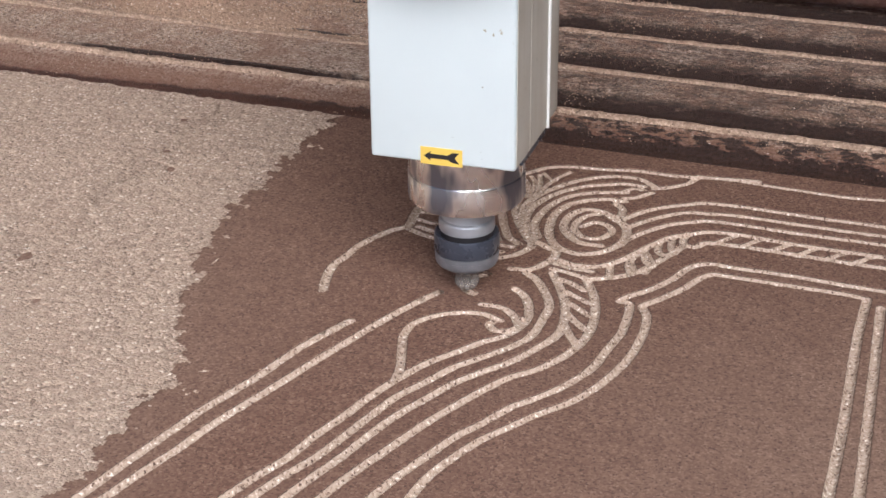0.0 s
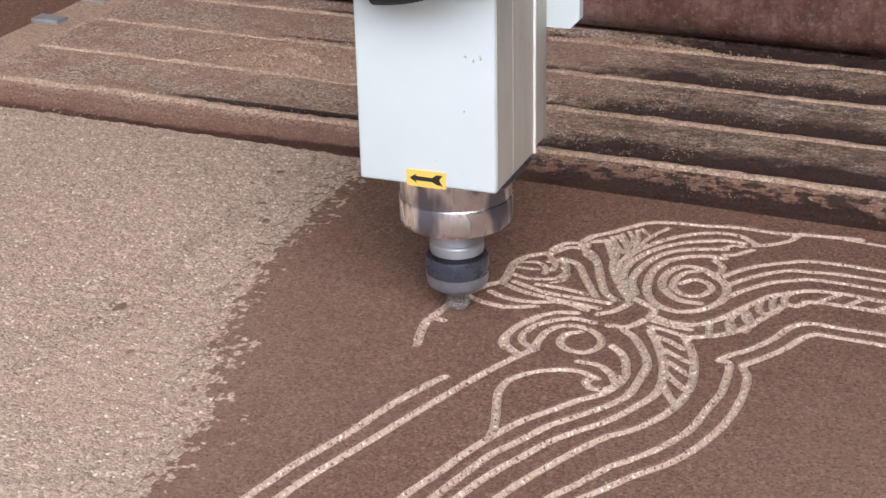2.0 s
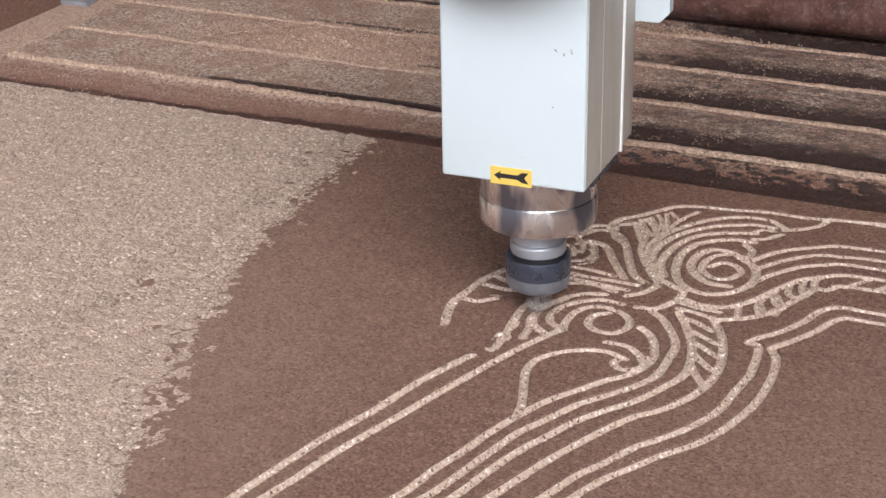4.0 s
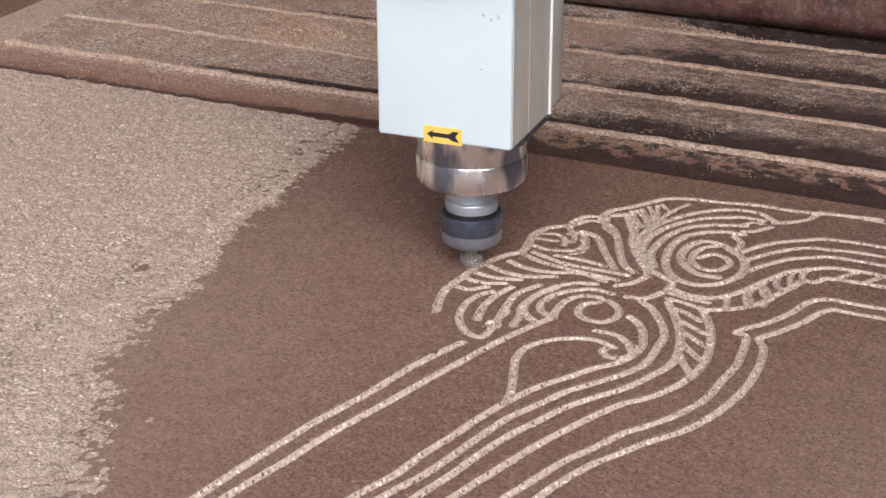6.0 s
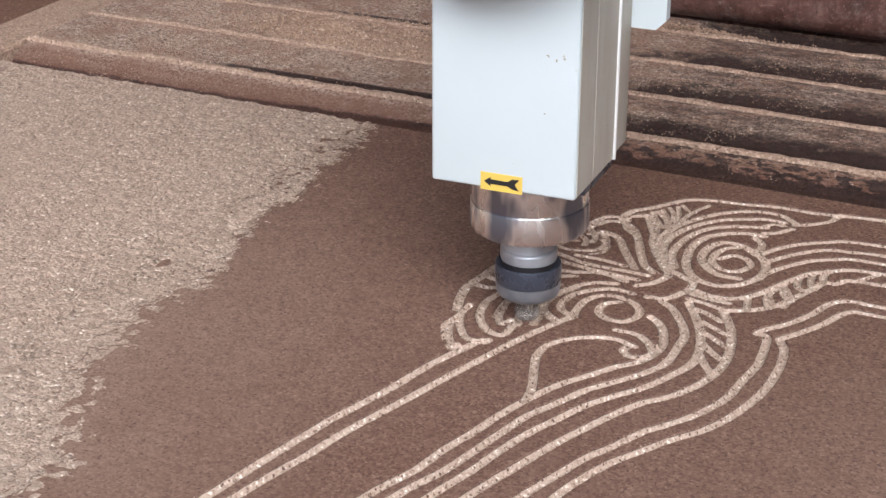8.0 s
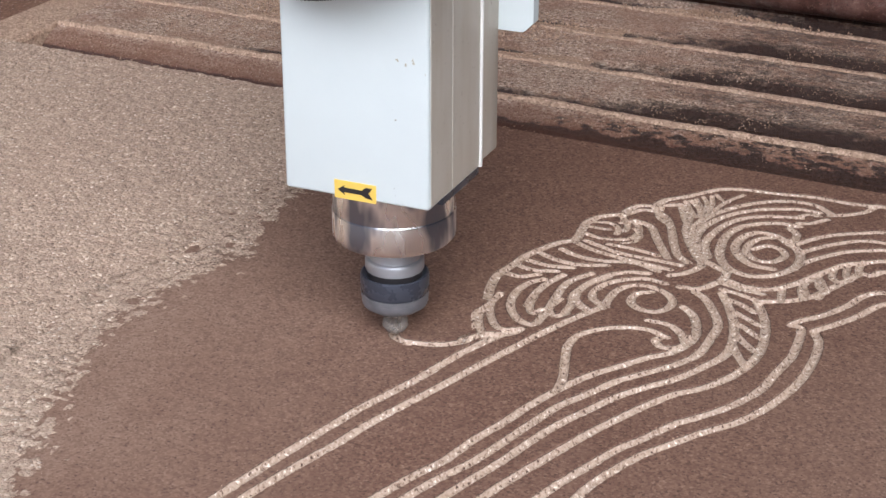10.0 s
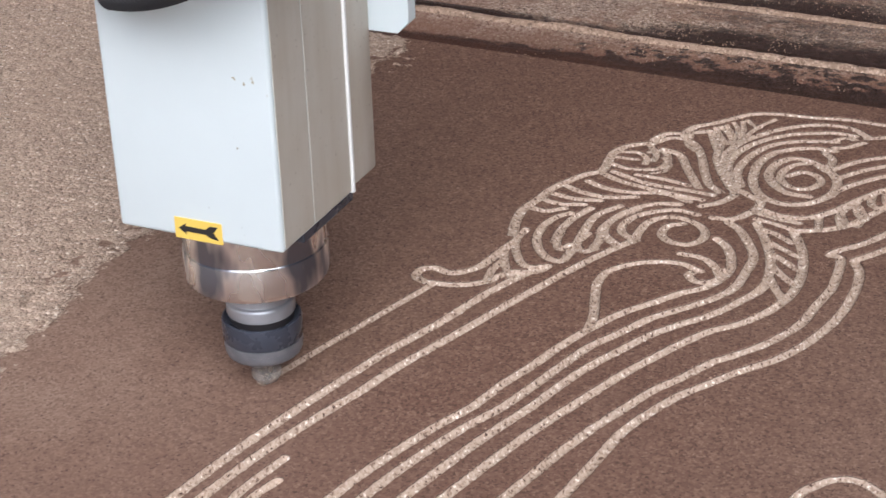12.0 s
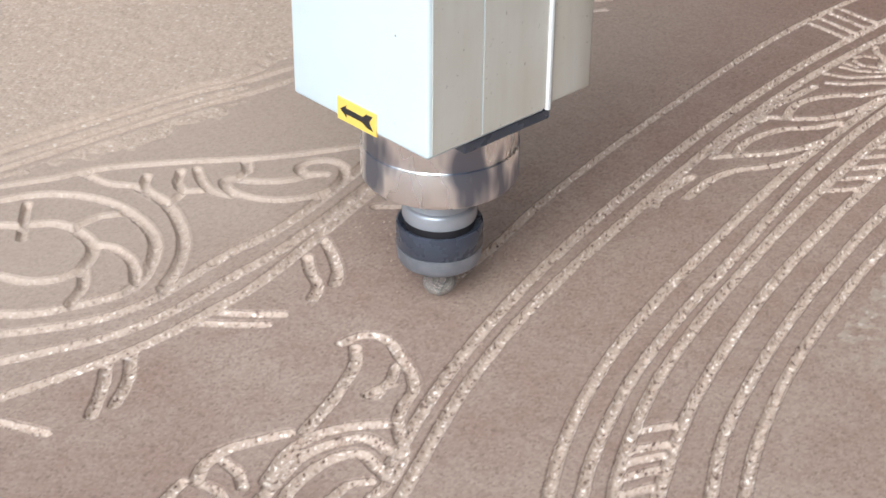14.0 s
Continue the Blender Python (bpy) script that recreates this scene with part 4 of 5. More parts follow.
def build_dust():
    x0, x1, y0, y1, step = -1.04, -0.165, -1.03, 0.752, 0.0020
    nx, ny = int((x1 - x0) / step) + 1, int((y1 - y0) / step) + 1
    X, Y = np.meshgrid(x0 + step * np.arange(nx), y0 + step * np.arange(ny))
    near = nearness(x0, y0, nx, ny, step, 2.6, True)
    teeth = 0.012 * fbm(X + Y * 0.5, Y, 0.05, 2, 5) + 0.008 * fbm(X, Y * 1.3, 0.011, 2, 6) + 0.004 * fbm(X, Y, 0.005, 1, 16) + np.interp(Y, (-0.1, 0.2), (0.0, 0.07)) * np.clip(fbm(X, Y, 0.009, 2, 17) - 0.30, 0, 1)
    loose = np.clip((X - spread(Y, FRONTS[-1][1]) + 0.06) / 0.07, 0, 1)
    Z = 0.0021 - 0.0004 * loose + 0.0004 * fbm(X, Y, 0.05, 2, 7) + 0.0013 * fbm(X, Y, 0.0062, 2, 8) * np.interp(Y, (-0.5, 0.0), (0.3, 1.0))
    for px, py, r in PITS:
        Z = Z - 0.0026 * np.clip(1.4 - np.hypot(X - px, (Y - py) * 0.8) / r + 0.5 * fbm(X, Y, 0.008, 2, 9), 0, 1)
    Z = Z - 0.0046 * (0.5 + 0.5 * np.cos(np.pi * np.clip(near / 2.3, 0, 1)))
    Z = np.maximum(Z - 0.0012 * np.clip(1 - (spread(Y, FRONTS[0][1]) - X) / 0.025, 0, 1), -0.0032)
    inside = Y < EDGE(X) - 0.002
    # time at which each place is swept bare
    when = np.full(X.shape, 99.0)
    prev_t, prev = None, None
    for t, table in FRONTS:
        front = spread(Y, table) + teeth
        if prev is None:
            when[X > front] = -1.0
        else:
            hit = (when > 90) & (X > front)
            u = np.clip((prev - X) / np.maximum(prev - front, 1e-4), 0, 1)
            when[hit] = (prev_t + u * (t - prev_t))[hit]
        prev_t, prev = t, front
    face_when, ok = np.minimum(when[:-1, :-1], when[1:, 1:]), inside[:-1, :-1] & inside[1:, 1:]
    # thin out at the lasting margin
    margin = np.clip((spread(Y, FRONTS[-1][1]) + teeth - X) / 0.03, 0, 1)
    lasting = Z - np.interp(Y, (-0.3, 0.0), (0.0032, 0.0022)) * (1 - margin)
    ob = new("loose_sawdust", grid_mesh("loose_sawdust", X, Y, lasting, DUST, ok & (face_when > 90)))
    tagged(ob, "pale coarse sawdust lying loose on the panel", "sawdust", kind="stuff")
    # over that margin a full layer lies until the sweep comes near
    later = np.full(X.shape, 99.0)
    later[:, :-15] = when[:, 15:]
    later = np.where((when > 90) & (margin < 1), later, 99.0)
    cover_when = np.minimum(later[:-1, :-1], later[1:, 1:])
    times = [0.0, 0.6, 1.2, 1.8, 2.4, 3.1, 4.0, 5.0, 6.0, 7.0, 8.0, 9.0, 10.0, 11.0, 11.6, 12.0] + [12.0 + 0.12 * k for k in range(1, 17)]
    swept = []
    for long_before, before, a, b in zip([0.0, 0.0] + times, [0.0] + times, times, times[1:]):
        sel = ok & (((face_when >= a) & (face_when < b)) | ((cover_when >= a) & (cover_when < b)))
        if sel.sum() < 4:
            continue
        o = new("blown_sawdust", grid_mesh("blown_sawdust", X, Y, Z - 0.0003, DUST, sel))
        tagged(o, "drift of pale sawdust blown aside by the spindle", "sawdust", "blown drifts", "stuff")
        swept.append((o, long_before, before, a, b))
    return swept


SWEPT = build_dust()


def build_side_dust():
    """A thin scatter of sawdust on the plain field inside the border."""
    x0, x1, y0, y1, step = -0.06, 0.2, -0.62, -0.16, 0.0025
    nx, ny = int((x1 - x0) / step) + 1, int((y1 - y0) / step) + 1
    X, Y = np.meshgrid(x0 + step * np.arange(nx), y0 + step * np.arange(ny))
    cover = 0.35 * fbm(X, Y, 0.05, 3, 11) + 0.6 * fbm(X, Y, 0.0045, 2, 12) + 0.72 - np.abs((X - 0.09) / 0.13) ** 2 * 0.5 - np.abs((Y + 0.38) / 0.2) ** 2 * 0.6
    edge = np.interp(Y, (-0.66, -0.51, -0.39, -0.3, -0.15), (0.02, -0.015, -0.04, -0.045, -0.05))
    cover = cover - np.clip((edge + 0.012 - X) / 0.01, 0, 3)
    Z = np.clip(0.0006 * cover, -0.002, 0.0008)
    ok = np.maximum.reduce([Z[:-1, :-1], Z[1:, :-1], Z[:-1, 1:], Z[1:, 1:]]) > 0
    ob = new("scattered_sawdust", grid_mesh("scattered_sawdust", X, Y, Z, THIN, ok))
    tagged(ob, "thin patchy sawdust on the plain field of the panel", "sawdust", kind="stuff")


build_side_dust()

# ---- strips of face that the cutter has yet to take away ----
def tool_time(y):
    late = [(t, ty / 1000) for t, tx, ty in TOOL if t >= 11.5]
    return float(np.interp(-y, [-b for a, b in late], [a for a, b in late]))


def build_uncut():
    """Cells of the panel's face over the lines that are cut during the shot, grouped by when they go."""
    step = GRID
    nx, ny = round((PX1 - PX0) / step) + 1, round((PY1 - PY0) / step) + 1
    gone = np.full((ny, nx), 99.0)
    for half, when, line in LINES:
        if when is None:
            continue
        w, reach = int((half + 0.003) / step) + 1, half * 1.1 + 0.0016
        for k, (px, py) in enumerate(line):
            t = tool_time(py) if when[0] > 11.5 else when[0] + (when[1] - when[0]) * k / len(line)
            i, j = int(round((px - PX0) / step)), int(round((py - PY0) / step))
            gx = PX0 + step * np.arange(i - w, i + w + 1) - px
            gy = PY0 + step * np.arange(j - w, j + w + 1) - py
            block = gone[j - w:j + w + 1, i - w:i + w + 1]
            near = gx[None, :] ** 2 + gy[:, None] ** 2 < reach ** 2
            block[near] = np.minimum(block[near], t)
    old = nearness(PX0, PY0, nx, ny, step, 1.8, True)
    gone[old < 1.0] = 99.0
    X, Y = np.meshgrid(np.linspace(PX0, PX1, nx), np.linspace(PY0, PY1, ny))
    first = np.minimum.reduce([gone[:-1, :-1], gone[1:, :-1], gone[:-1, 1:], gone[1:, 1:]])
    made = []
    bins = [-0.01] + list(np.arange(0.08, 14.2, 0.08))
    for a, b in zip(bins, bins[1:]):
        sel = (first >= a) & (first < b)
        if sel.any() and b > 0.1:
            js, ks = np.nonzero(sel)
            j, k = slice(js.min(), js.max() + 1), slice(ks.min(), ks.max() + 1)
            j1, k1 = slice(js.min(), js.max() + 2), slice(ks.min(), ks.max() + 2)
            ob = new("uncut_strip", grid_mesh("uncut_strip", X[j1, k1], Y[j1, k1], np.full(X[j1, k1].shape, 0.0001), BOARD, sel[j, k]))
            ob.parent = panel
            made.append((tagged(ob, kind="stuff"), b))
    return made


UNCUT = build_uncut()

# ---- the machine bed behind the panel ----
SKEW = Matrix.Rotation(-0.045, 4, "Z")


def build_bed():
    bed = tagged(new("machine_bed"), "slotted metal machine bed buried in sawdust", "machine bed")
    pitch = 0.117
    first = ((-0.04, -0.07), (-0.04, -0.062), (0.004, -0.061), (0.045, -0.060), (0.058, -0.055), (0.070, -0.0475), (0.083, -0.0390), (0.098, -0.0318), (0.1172, -0.0262), (0.1172, -0.07))
    filled = ((0.0090, -0.07), (0.0090, -0.0370), (0.0125, -0.0360), (0.0150, -0.0275), (0.0220, -0.0260), (0.0320, -0.0255), (0.0500, -0.0250), (0.0800, -0.0247), (0.1172, -0.0246), (0.1172, -0.07))
    hollow = ((0.0090, -0.07), (0.0090, -0.0540), (0.0170, -0.0530), (0.0250, -0.0490), (0.0330, -0.0415), (0.0430, -0.0335), (0.0570, -0.0275), (0.0800, -0.0248), (0.1172, -0.0246), (0.1172, -0.07))
    slat_ends = lambda y, low, short: [(x, [(y + min(a, short), b + low) for a, b in prof]) for x, prof in ((-0.93, filled), (-0.70, filled), (-0.52, cracked), (-0.42, cracked), (-0.25, hollow), (1.4, hollow))]
    heaped = ((-0.04, -0.07), (-0.04, -0.062), (0.004, -0.061), (0.060, -0.0610), (0.068, -0.0570), (0.078, -0.0485), (0.089, -0.0395), (0.102, -0.0318), (0.1172, -0.0262), (0.1172, -0.07))
    cracked = ((0.0090, -0.07), (0.0090, -0.0500), (0.0255, -0.0490), (0.0275, -0.0268), (0.0310, -0.0258), (0.0360, -0.0254), (0.0500, -0.0250), (0.0800, -0.0247), (0.1172, -0.0246), (0.1172, -0.07))
    ridge = ((0.0003, -0.07), (0.0003, -0.0262), (0.0010, -0.0243), (0.0030, -0.0233), (0.0055, -0.0236), (0.0095, -0.0248), (0.0108, -0.0300), (0.0110, -0.07))
    n = 390
    xs = np.linspace(-0.93, 1.4, n)
    wild = np.interp(xs, (-0.6, -0.1, 0.4), (1.0, 0.55, 0.25))
    for k in range(-21, 5):
        y = 0.736 + pitch * k
        low = 0.0 if k >= 0 else -0.004
        if k:
            body = loft_x(slat_ends(y, low, 0.13 if k < 4 else 0.06))
        else:
            body = loft_x([(x, [(y + a, b) for a, b in prof]) for x, prof in ((-0.93, heaped), (-0.5, heaped), (-0.22, first), (1.4, first))])
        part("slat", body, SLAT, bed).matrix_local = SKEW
        if k != 0:
            shift = 0.0050 * wild * fbm(xs, xs * 0 + k, 0.045, 3, 40)
            lift = 0.0028 * wild * fbm(xs, xs * 0 + k, 0.014, 3, 41) + 0.0008 * wild
            rim = [(x, [(y + a + (s if b > -0.06 else 0.0), b + 1.6 * low + (0.0012 + h if -0.06 < b < -0.0245 or b > -0.025 else 0.0)) for a, b in ridge]) for x, s, h in zip(xs.tolist(), shift.tolist(), lift.tolist())]
            part("slot_lip", loft_x(rim), LIP, bed, smooth=True).matrix_local = SKEW
    bm = bmesh.new()
    box_bm(bm, -0.93, 1.4, -1.9, 1.22, -0.12, -0.0695)
    part("base_plate", bm, SLAT, bed).matrix_local = SKEW
    bm = bmesh.new()
    box_bm(bm, -1.000, -0.932, -1.9, 1.24, -0.1, -0.024, 0.006)
    part("end_rail", bm, LIP, bed, "end rail caked in sawdust").matrix_local = SKEW
    for y in (1.06, 1.165):
        bm = bmesh.new()
        box_bm(bm, -0.998, -0.958, y - 0.012, y + 0.012, -0.0242, -0.0185, 0.0015)
        part("end_clip", bm, STEEL, bed, "small bare steel clip", True).matrix_local = SKEW
    for x in (-0.85, 1.3):
        for y in (-1.6, 1.1):
            bm = bmesh.new()
            box_bm(bm, x - 0.05, x + 0.05, y - 0.05, y + 0.05, -0.85, -0.12, 0.004)
            part("leg", bm, RUST, bed).matrix_local = SKEW
    return bed


build_bed()


def build_beam():
    beam = tagged(new("side_beam"), "rust-red painted steel beam along the bed", "beam")
    bm = bmesh.new()
    box_bm(bm, -1.9, 1.6, 1.236, 1.50, -0.020, 0.30, 0.03, 6)
    part("tube", bm, RUST, beam, smooth=True).matrix_local = SKEW
    bm = bmesh.new()
    box_bm(bm, -1.9, 1.6, 1.28, 1.45, -0.85, -0.021)
    part("web", bm, RUST, beam).matrix_local = SKEW
    cross = tagged(new("cross_beam"), "rust-red painted steel cross member at the bed's end", "beam")
    bm = bmesh.new()
    box_bm(bm, -1.25, -1.0, -1.9, 1.255, -0.85, -0.045, 0.01, 3)
    part("tube", bm, CAKED, cross, smooth=True).matrix_local = SKEW


build_beam()


def build_crumbs():
    """Lumps of chips along the bed's lips and on the panel."""
    rng = random.Random(4)
    verts, faces = [], []
    def lump(x, y, z, s):
        b = len(verts)
        for k in range(6):
            a = (1, 0, 0), (-1, 0, 0), (0, 1, 0), (0, -1, 0), (0, 0, 1), (0, 0, -1)
            d = a[k]
            verts.append(tuple(p + s * q * rng.uniform(0.5, 1.3) for p, q in zip((x, y, z), d)))
        for f in ((0, 2, 4), (2, 1, 4), (1, 3, 4), (3, 0, 4), (2, 0, 5), (1, 2, 5), (3, 1, 5), (0, 3, 5)):
            faces.append(tuple(b + i for i in f))
    for k in range(1, 4):
        for _ in range(140):
            x = rng.uniform(-0.92, 0.3)
            y = 0.736 + 0.117 * k + 0.004 + rng.gauss(0, 0.0025)
            lump(x + 0.045 * y, y - 0.045 * x, -0.0236 + rng.uniform(-0.0008, 0.0003), rng.uniform(0.0006, 0.0016))
    for _ in range(3500):
        x, y = rng.gauss(-0.62, 0.12), rng.gauss(1.02, 0.06)
        if 0.77 < y + 0.045 * x < 1.2 and x > -0.9:
            lump(x, y, -0.0243, rng.uniform(0.0005, 0.0012))
    for hx, hy, wide, deep, tall, n in ((-0.60, 1.06, 0.07, 0.03, 0.010, 2600), (-0.20, 1.222, 0.05, 0.006, 0.010, 1100), (-0.42, 1.10, 0.06, 0.03, 0.006, 1500)):
        for _ in range(n):
            a, b = rng.gauss(0, 1), rng.gauss(0, 1)
            lump(hx + wide * a, hy + deep * b, -0.025 + tall * math.exp(-0.5 * (a * a + b * b)) * rng.random(), rng.uniform(0.0007, 0.0018))
    ob = new("chip_crumbs", mesh_of("chip_crumbs", verts, faces, CHIP))
    tagged(ob, "crumbs of pale wood chips along the bed's slots", "wood chips", kind="stuff")


build_crumbs()


def build_drift():
    """A low drift of reddish chips across two slats, with a splinter on it."""
    X, Y = np.meshgrid(np.arange(-0.80, -0.28, 0.002), np.arange(0.985, 1.17, 0.002))
    Z = -0.0275 + 0.0095 * np.exp(-((X + 0.57) / 0.13) ** 2 - ((Y - 1.065 + 0.12 * (X + 0.57)) / 0.045) ** 2) * (1.0 + 0.7 * fbm(X, Y, 0.03, 3, 51)) + 0.0010 * fbm(X, Y, 0.006, 2, 52)
    Z = Z - 0.010 * np.exp(-((X + 0.668) / 0.020) ** 2 - ((Y - 1.088) / 0.018) ** 2)
    ob = new("chip_drift", grid_mesh("chip_drift", X, Y, Z, CHIP))
    tagged(ob, "low drift of reddish wood chips over the bed slats", "wood chips", kind="stuff")
    bm = bmesh.new()
    box_bm(bm, -0.021, 0.021, -0.0028, 0.0028, -0.0010, 0.0010, 0.0006)
    for v in bm.verts:
        v.co.y *= 1.0 - 0.7 * abs(v.co.x / 0.021)
    splinter = tagged(part("wood_splinter", bm, GRAIN), "pale flat wood splinter lying on the chips", "splinter")
    splinter.matrix_world = pose(-0.668, 1.046, -0.0185, 4, -6, 28)


build_drift()


def build_groove_chips():
    """Loose flakes left beside and inside the cut lines, and a thin trail on the bare face."""
    rng = random.Random(9)
    verts, faces = [], []

    def flake(x, y, z, s):
        b, turn = len(verts), rng.uniform(0, 6.28)
        for k in range(4):
            a = turn + k * 1.571 + rng.uniform(-0.4, 0.4)
            r = s * rng.uniform(0.5, 1.3)
            verts.append((x + r * math.cos(a), y + r * math.sin(a), z + rng.uniform(-0.3, 0.3) * s))
        verts.append((x, y, z + s * rng.uniform(0.4, 0.9)))
        for k in range(4):
            faces.append((b + k, b + (k + 1) % 4, b + 4))

    for half, when, line in LINES:
        if when:
            continue
        for k in range(3, len(line) - 3, 4):
            if rng.random() < 0.7:
                continue
            d = Vector((line[k + 1][0] - line[k - 1][0], line[k + 1][1] - line[k - 1][1])).normalized()
            off = half * (rng.choice((-1, 1)) * rng.uniform(0.55, 1.25))
            z = 0.0001 if abs(off) > half else -0.0032 * (1 - abs(off) / half)
            flake(line[k][0] - d.y * off, line[k][1] + d.x * off, z + 0.0002, rng.uniform(0.0003, 0.0009))
    for _ in range(130):
        flake(rng.gauss(TRAIL[0], 0.035), rng.gauss(TRAIL[1], 0.02), 0.0002, rng.uniform(0.0004, 0.0011))
    ob = new("groove_chips", mesh_of("groove_chips", verts, faces, CHIP))
    tagged(ob, "tiny pale flakes left along the cut lines", "wood chips", kind="stuff")


def build_bed_chips():
    """Pale grains lying thick on the slats, in drifts, thinner where the table shows bare."""
    rng = np.random.RandomState(21)
    n = 30000
    x, y = rng.uniform(-0.9, 0.45, n), rng.uniform(0.77, 1.21, n)
    across = ((y - 0.736) / 0.117) % 1.0
    drift = fbm(x, y, 0.06, 3, 31) + 0.7 * fbm(x, y, 0.012, 2, 32)
    keep = drift + np.interp(across, (0.05, 0.1, 0.35, 0.6, 1.0), (-1.2, -0.7, -0.1, 0.2, 0.15)) + np.interp(x, (-0.7, 0.3), (0.3, -0.2)) + np.interp(y, (0.80, 0.845, 0.86), (-1.2, -0.2, 0.0)) > 0.0
    keep &= ~((across > 0.08) & (across < 0.28) & (x > -0.76) & (x < -0.24))
    x, y, across = x[keep], y[keep], across[keep]
    slot = np.interp(across, (0.06, 0.13, 0.2, 0.27, 0.34, 0.46, 0.7, 1.0), (-0.052, -0.051, -0.0465, -0.039, -0.032, -0.027, -0.0248, -0.0246))
    full = np.interp(across, (0.06, 0.1, 0.14, 0.27, 0.7, 1.0), (-0.033, -0.029, -0.027, -0.0255, -0.0248, -0.0246))
    near = np.interp(y - 0.736, (0.045, 0.058, 0.070, 0.083, 0.098, 0.1172), (-0.060, -0.055, -0.0475, -0.0390, -0.0318, -0.0262))
    z = np.where(y < 0.853, near, full + (slot - full) * np.clip((x + 0.62) / 0.37, 0, 1))
    size = rng.uniform(0.0004, 0.0013, len(x))
    m = len(x)
    turn = rng.uniform(0, 6.28, m)[:, None] + np.arange(4) * 1.571
    r = size[:, None] * rng.uniform(0.5, 1.4, (m, 4))
    ring = np.stack([x[:, None] + r * np.cos(turn), y[:, None] + r * np.sin(turn), z[:, None] + size[:, None] * rng.uniform(-0.3, 0.4, (m, 4))], -1)
    top = np.stack([x, y, z + size * rng.uniform(0.5, 1.0, m)], -1)[:, None, :]
    co = np.concatenate([ring, top], 1).reshape(-1, 3)
    base = (np.arange(m) * 5)[:, None, None]
    tri = (base + np.array([[0, 1, 4], [1, 2, 4], [2, 3, 4], [3, 0, 4]])).reshape(-1, 3)
    ob = new("bed_chips", mesh_of("bed_chips", co.tolist(), tri.tolist(), GRAIN))
    ob.matrix_world = SKEW
    tagged(ob, "pale sawdust grains scattered over the dark bed slats", "sawdust", kind="stuff")


build_bed_chips()
TRAIL = (-0.205, -0.69)
build_groove_chips()


# ---- the workshop round about, out of view, added to close in the daylight ----
def build_room():
    def slab(name, label, x0, x1, y0, y1, z0, z1, mat):
        bm = bmesh.new()
        box_bm(bm, x0, x1, y0, y1, z0, z1)
        tagged(part(name, bm, mat), label, "wall" if name.startswith("wall") else name, kind="structure")
    slab("floor", "bare concrete workshop floor", -4, 4, -4, 4, -1.0, -0.85, CONCRETE)
    slab("wall_north", "plain plastered workshop wall", -4, 4, 4, 4.2, -0.85, 2.6, PLASTER)
    slab("wall_west", "plain plastered workshop wall", -3.2, -3.0, -4, 4, -0.85, 2.6, PLASTER)
    # unseen slab, added so that daylight comes mostly from the open front
    slab("ceiling", "unseen plain ceiling that blocks the sky overhead", -3.2, 3.2, -0.9, 4.2, 2.6, 2.75, PLASTER)
    slab("wall_east", "plain plastered workshop wall", 3.0, 3.2, -4, 4, -0.85, 2.6, PLASTER)


build_room()


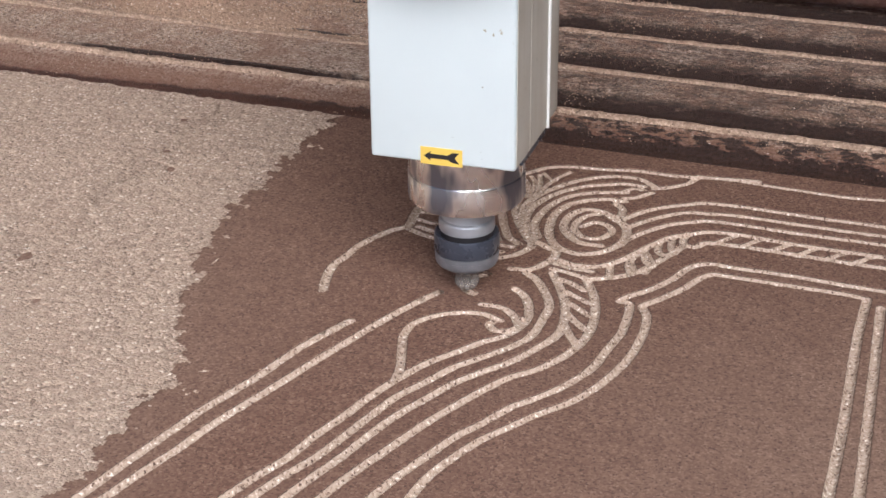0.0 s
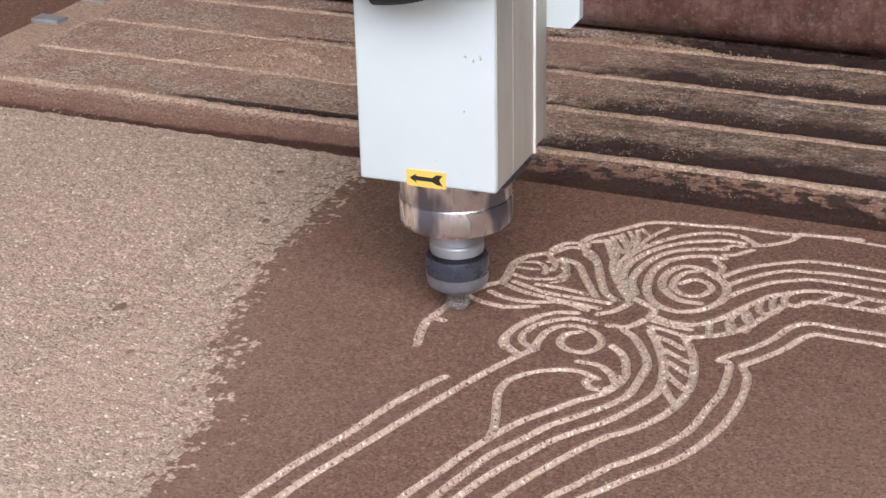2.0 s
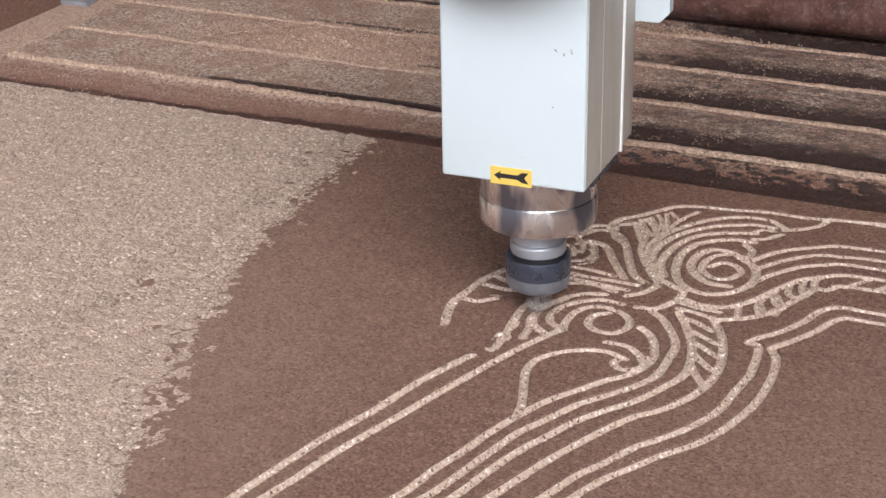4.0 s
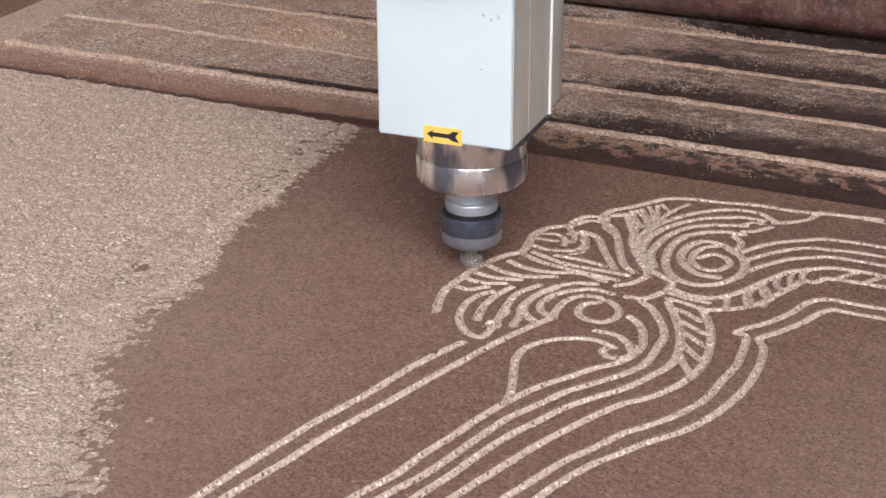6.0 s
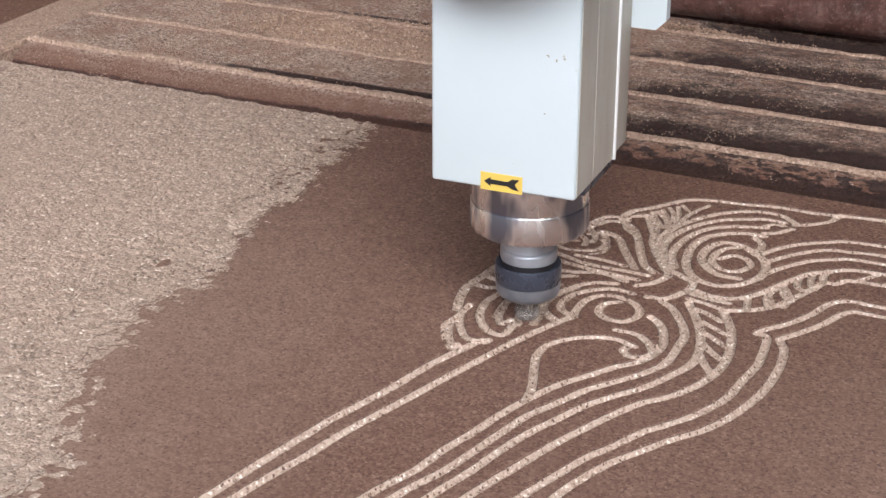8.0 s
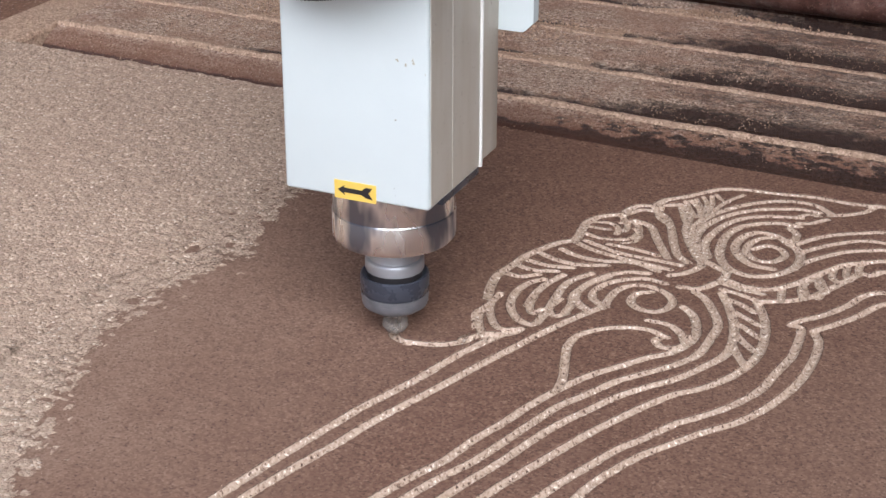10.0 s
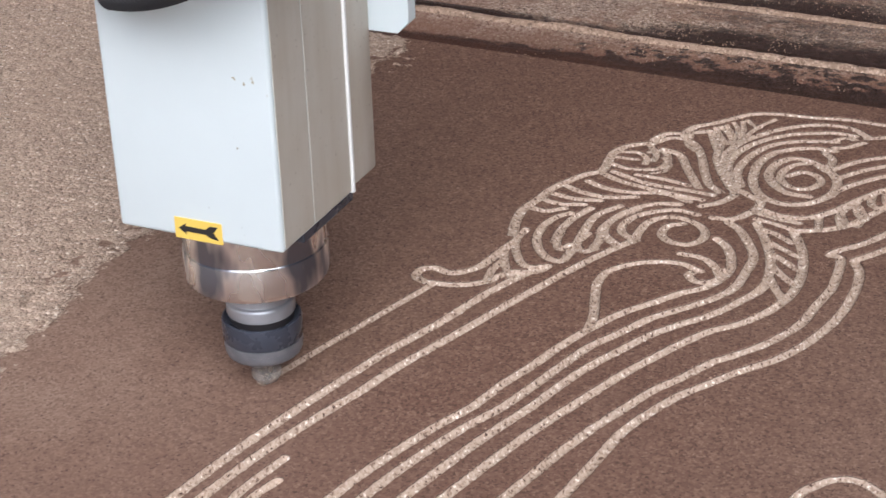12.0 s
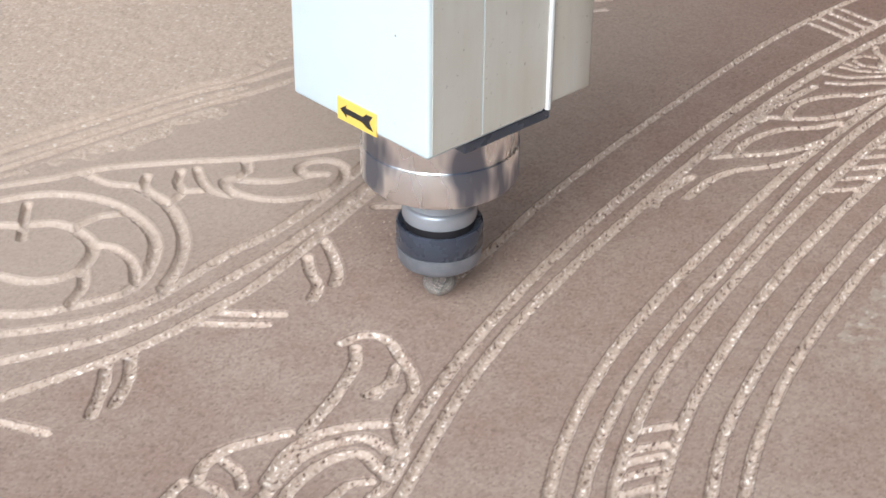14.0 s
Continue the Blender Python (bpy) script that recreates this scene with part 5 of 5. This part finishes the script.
# ---- the spindle ----
def build_spindle():
    s = tagged(new("router_spindle"), "white square router spindle with a turned steel nose and cutter", "spindle")
    bm = bmesh.new()
    box_bm(bm, -0.0525, 0.0525, -0.0575, 0.0255, 0.1253, 0.46, 0.0022, 3)
    housing = part("housing", bm, WHITE, s, "white enamelled housing with chipped paint", True)
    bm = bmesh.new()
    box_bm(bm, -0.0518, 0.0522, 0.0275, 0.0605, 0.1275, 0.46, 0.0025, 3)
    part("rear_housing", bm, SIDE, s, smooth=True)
    bm = bmesh.new()
    box_bm(bm, 0.0512, 0.0546, 0.0252, 0.0278, 0.126, 0.46, 0.0008, 2)
    part("edge_trim", bm, TRIM, housing, smooth=True)
    # darker sheets over the right face put its shade into the colour
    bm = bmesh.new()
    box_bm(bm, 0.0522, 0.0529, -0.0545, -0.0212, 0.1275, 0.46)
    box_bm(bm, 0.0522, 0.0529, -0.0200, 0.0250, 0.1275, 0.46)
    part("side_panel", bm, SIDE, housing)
    bm = bmesh.new()
    box_bm(bm, -0.015, 0.0505, -0.030, 0.0315, 0.1185, 0.1252, 0.001)
    part("bottom_plate", bm, NUT, s)
    # label with an arrow
    bm = bmesh.new()
    box_bm(bm, -0.0155, 0.0148, -0.0581, -0.0574, 0.1245, 0.1372)
    sticker = part("sticker", bm, YELLOW, housing, "yellow sticker with a black arrow")
    arrow = ((-0.0128, 0.0), (-0.0075, 0.0036), (-0.0082, 0.0018), (0.0046, 0.0016), (0.0078, 0.0040), (0.0128, 0.0042), (0.0098, 0.0002), (0.0128, -0.0040), (0.0078, -0.0034), (0.0046, -0.0016), (-0.0082, -0.0016), (-0.0075, -0.0036))
    bm = bmesh.new()
    f = bm.faces.new([bm.verts.new((x - 0.0003, -0.0583, 0.1308 + z)) for x, z in arrow])
    ext = bmesh.ops.extrude_face_region(bm, geom=[f])
    bmesh.ops.translate(bm, verts=[v for v in ext["geom"] if isinstance(v, bmesh.types.BMVert)], vec=(0, 0.0004, 0))
    bmesh.ops.recalc_face_normals(bm, faces=bm.faces)
    part("arrow", bm, BLACK, sticker)
    # turned nose
    nose = lathe_bm(((0.0424, 0.126), (0.0424, 0.0996), (0.0421, 0.0990), (0.0429, 0.0985), (0.0431, 0.0978), (0.0431, 0.0815), (0.0426, 0.0790), (0.0410, 0.0772), (0.021, 0.0762)), 96)
    part("nose_ring", nose, CHROME, s, "polished steel nose ring", True)
    part("shaft", lathe_bm(((0.0186, 0.078), (0.0186, 0.0612), (0.0188, 0.0606), (0.0200, 0.0600), (0.0207, 0.0592), (0.0209, 0.0580), (0.0209, 0.0526), (0.0205, 0.0514), (0.0190, 0.0509))), STEEL, s, smooth=True)
    # black core, stands in for the shade between collar and nut
    part("gap_shade", lathe_bm(((0.0196, 0.0508), (0.0196, 0.0455))), BLACK, s, "black core for the shaded gap under the shaft collar", True)
    nut = part("collet_nut", lathe_bm(((0.0190, 0.0462), (0.0214, 0.0472), (0.0230, 0.0484), (0.0240, 0.0480), (0.0244, 0.0462), (0.0244, 0.0352), (0.0238, 0.0342), (0.0200, 0.0340))), NUT, s, "blackened collet nut", True)
    part("nut_cone", lathe_bm(((0.0225, 0.0341), (0.0240, 0.0336), (0.0240, 0.0300), (0.0234, 0.0296), (0.0236, 0.0262), (0.0226, 0.0240), (0.0180, 0.0208), (0.0135, 0.0190), (0.0115, 0.0178), (0.0100, 0.0170))), SPUN, nut, "turning nut nose blurred by its speed", True)
    bit = part("cutter", lathe_bm(((0.0040, 0.018), (0.0040, 0.0085), (0.0032, 0.0060), (0.0012, -0.0012)), 24), BIT, s, "spinning steel engraving cutter", True)
    part("blade", lathe_bm(((0.0050, 0.0112), (0.0090, 0.0105), (0.0094, 0.0060), (0.0070, 0.0020), (0.0030, 0.0002)), 32), BLADE, bit, "blurred cutting edges", True)
    # carriage plate
    bm = bmesh.new()
    out = ((-0.0768, 0.2215), (-0.0695, 0.2142), (0.0695, 0.2142), (0.0768, 0.2215), (0.0768, 0.46), (-0.0768, 0.46))
    front = [bm.verts.new((x, 0.0607, z)) for x, z in out]
    back = [bm.verts.new((x, 0.0700, z)) for x, z in out]
    for k in range(len(out)):
        j = (k + 1) % len(out)
        bm.faces.new((front[k], front[j], back[j], back[k]))
    bm.faces.new(front)
    bm.faces.new(back)
    bmesh.ops.recalc_face_normals(bm, faces=bm.faces)
    part("carriage_plate", bm, WHITE, s)
    bm = bmesh.new()
    box_bm(bm, -0.07, 0.07, 0.0705, 0.13, 0.34, 0.5, 0.004)
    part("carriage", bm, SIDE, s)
    # cable gland and corrugated hose across the front
    gland = bmesh.new()
    bmesh.ops.create_cone(gland, cap_ends=True, segments=6, radius1=0.0150, radius2=0.0150, depth=0.014, matrix=pose(-0.0455, -0.0645, 0.2855, 90, 0, 0))
    bmesh.ops.create_cone(gland, cap_ends=True, segments=24, radius1=0.0115, radius2=0.0105, depth=0.03, matrix=pose(-0.0405, -0.074, 0.287, 90, 20, 0))
    part("cable_gland", gland, STEEL, s, "dark steel cable gland", True)
    hose = bmesh.new()
    n, ringn = 120, 16
    rings = []
    for k in range(n):
        u = k / (n - 1)
        c = Vector((-0.030 + 0.13 * u, -0.074 - 0.02 * math.sin(u * 2.2), 0.2735 + 0.016 * u + 0.05 * u * u))
        r = 0.0105 + 0.0011 * math.cos(k * math.pi / 1.5)
        rings.append([hose.verts.new(c + Vector((-0.25 * r * math.sin(a), r * math.cos(a), r * math.sin(a)))) for a in (2 * math.pi * j / ringn for j in range(ringn))])
    for a, b in zip(rings, rings[1:]):
        for j in range(ringn):
            hose.faces.new((a[j], a[(j + 1) % ringn], b[(j + 1) % ringn], b[j]))
    hose.faces.new(rings[0])
    hose.faces.new(rings[-1])
    bmesh.ops.recalc_face_normals(hose, faces=hose.faces)
    part("hose", hose, RUBBER, s, "black corrugated cable hose")
    return s


SPINDLE = build_spindle()


# ---- what moves ----
def motions():
    walk(SPINDLE, [(t, pose(x / 1000, y / 1000, 0)) for t, x, y in TOOL])
    for ob, t in UNCUT:
        down = pose(0, 0, -0.007)
        rows = [(0.0, pose(0, 0, 0))] if t > 0.1 else [(0.0, down)]
        if t > 0.1:
            rows += [(round(max(t - 0.05, 0.04), 2), pose(0, 0, 0)), (round(t + 0.05, 2), down)]
        walk(ob, rows + [(14.2, down)])
    for ob, long_before, before, a, b in SWEPT:
        off, rows = pose(-0.02, 0.0, -0.008), []
        slow = a < 12
        lag = 0.3 if slow else 0.12
        for t, sunk in ((0.0, 0.0), (long_before + lag, 0.0), (before + lag, 0.0010 if slow else 0.0006), (a + lag, 0.0025 if slow else 0.0018)):
            if a > 0.1 or sunk > 0.002:
                t = t if a > 0.1 else 0.0
                rows = [row for row in rows if row[0] < round(t, 2)] + [(round(t, 2), pose(0, 0, -sunk))]
        rows += [(round(b + lag, 2), off), (14.8, off)]
        walk(ob, rows)


motions()
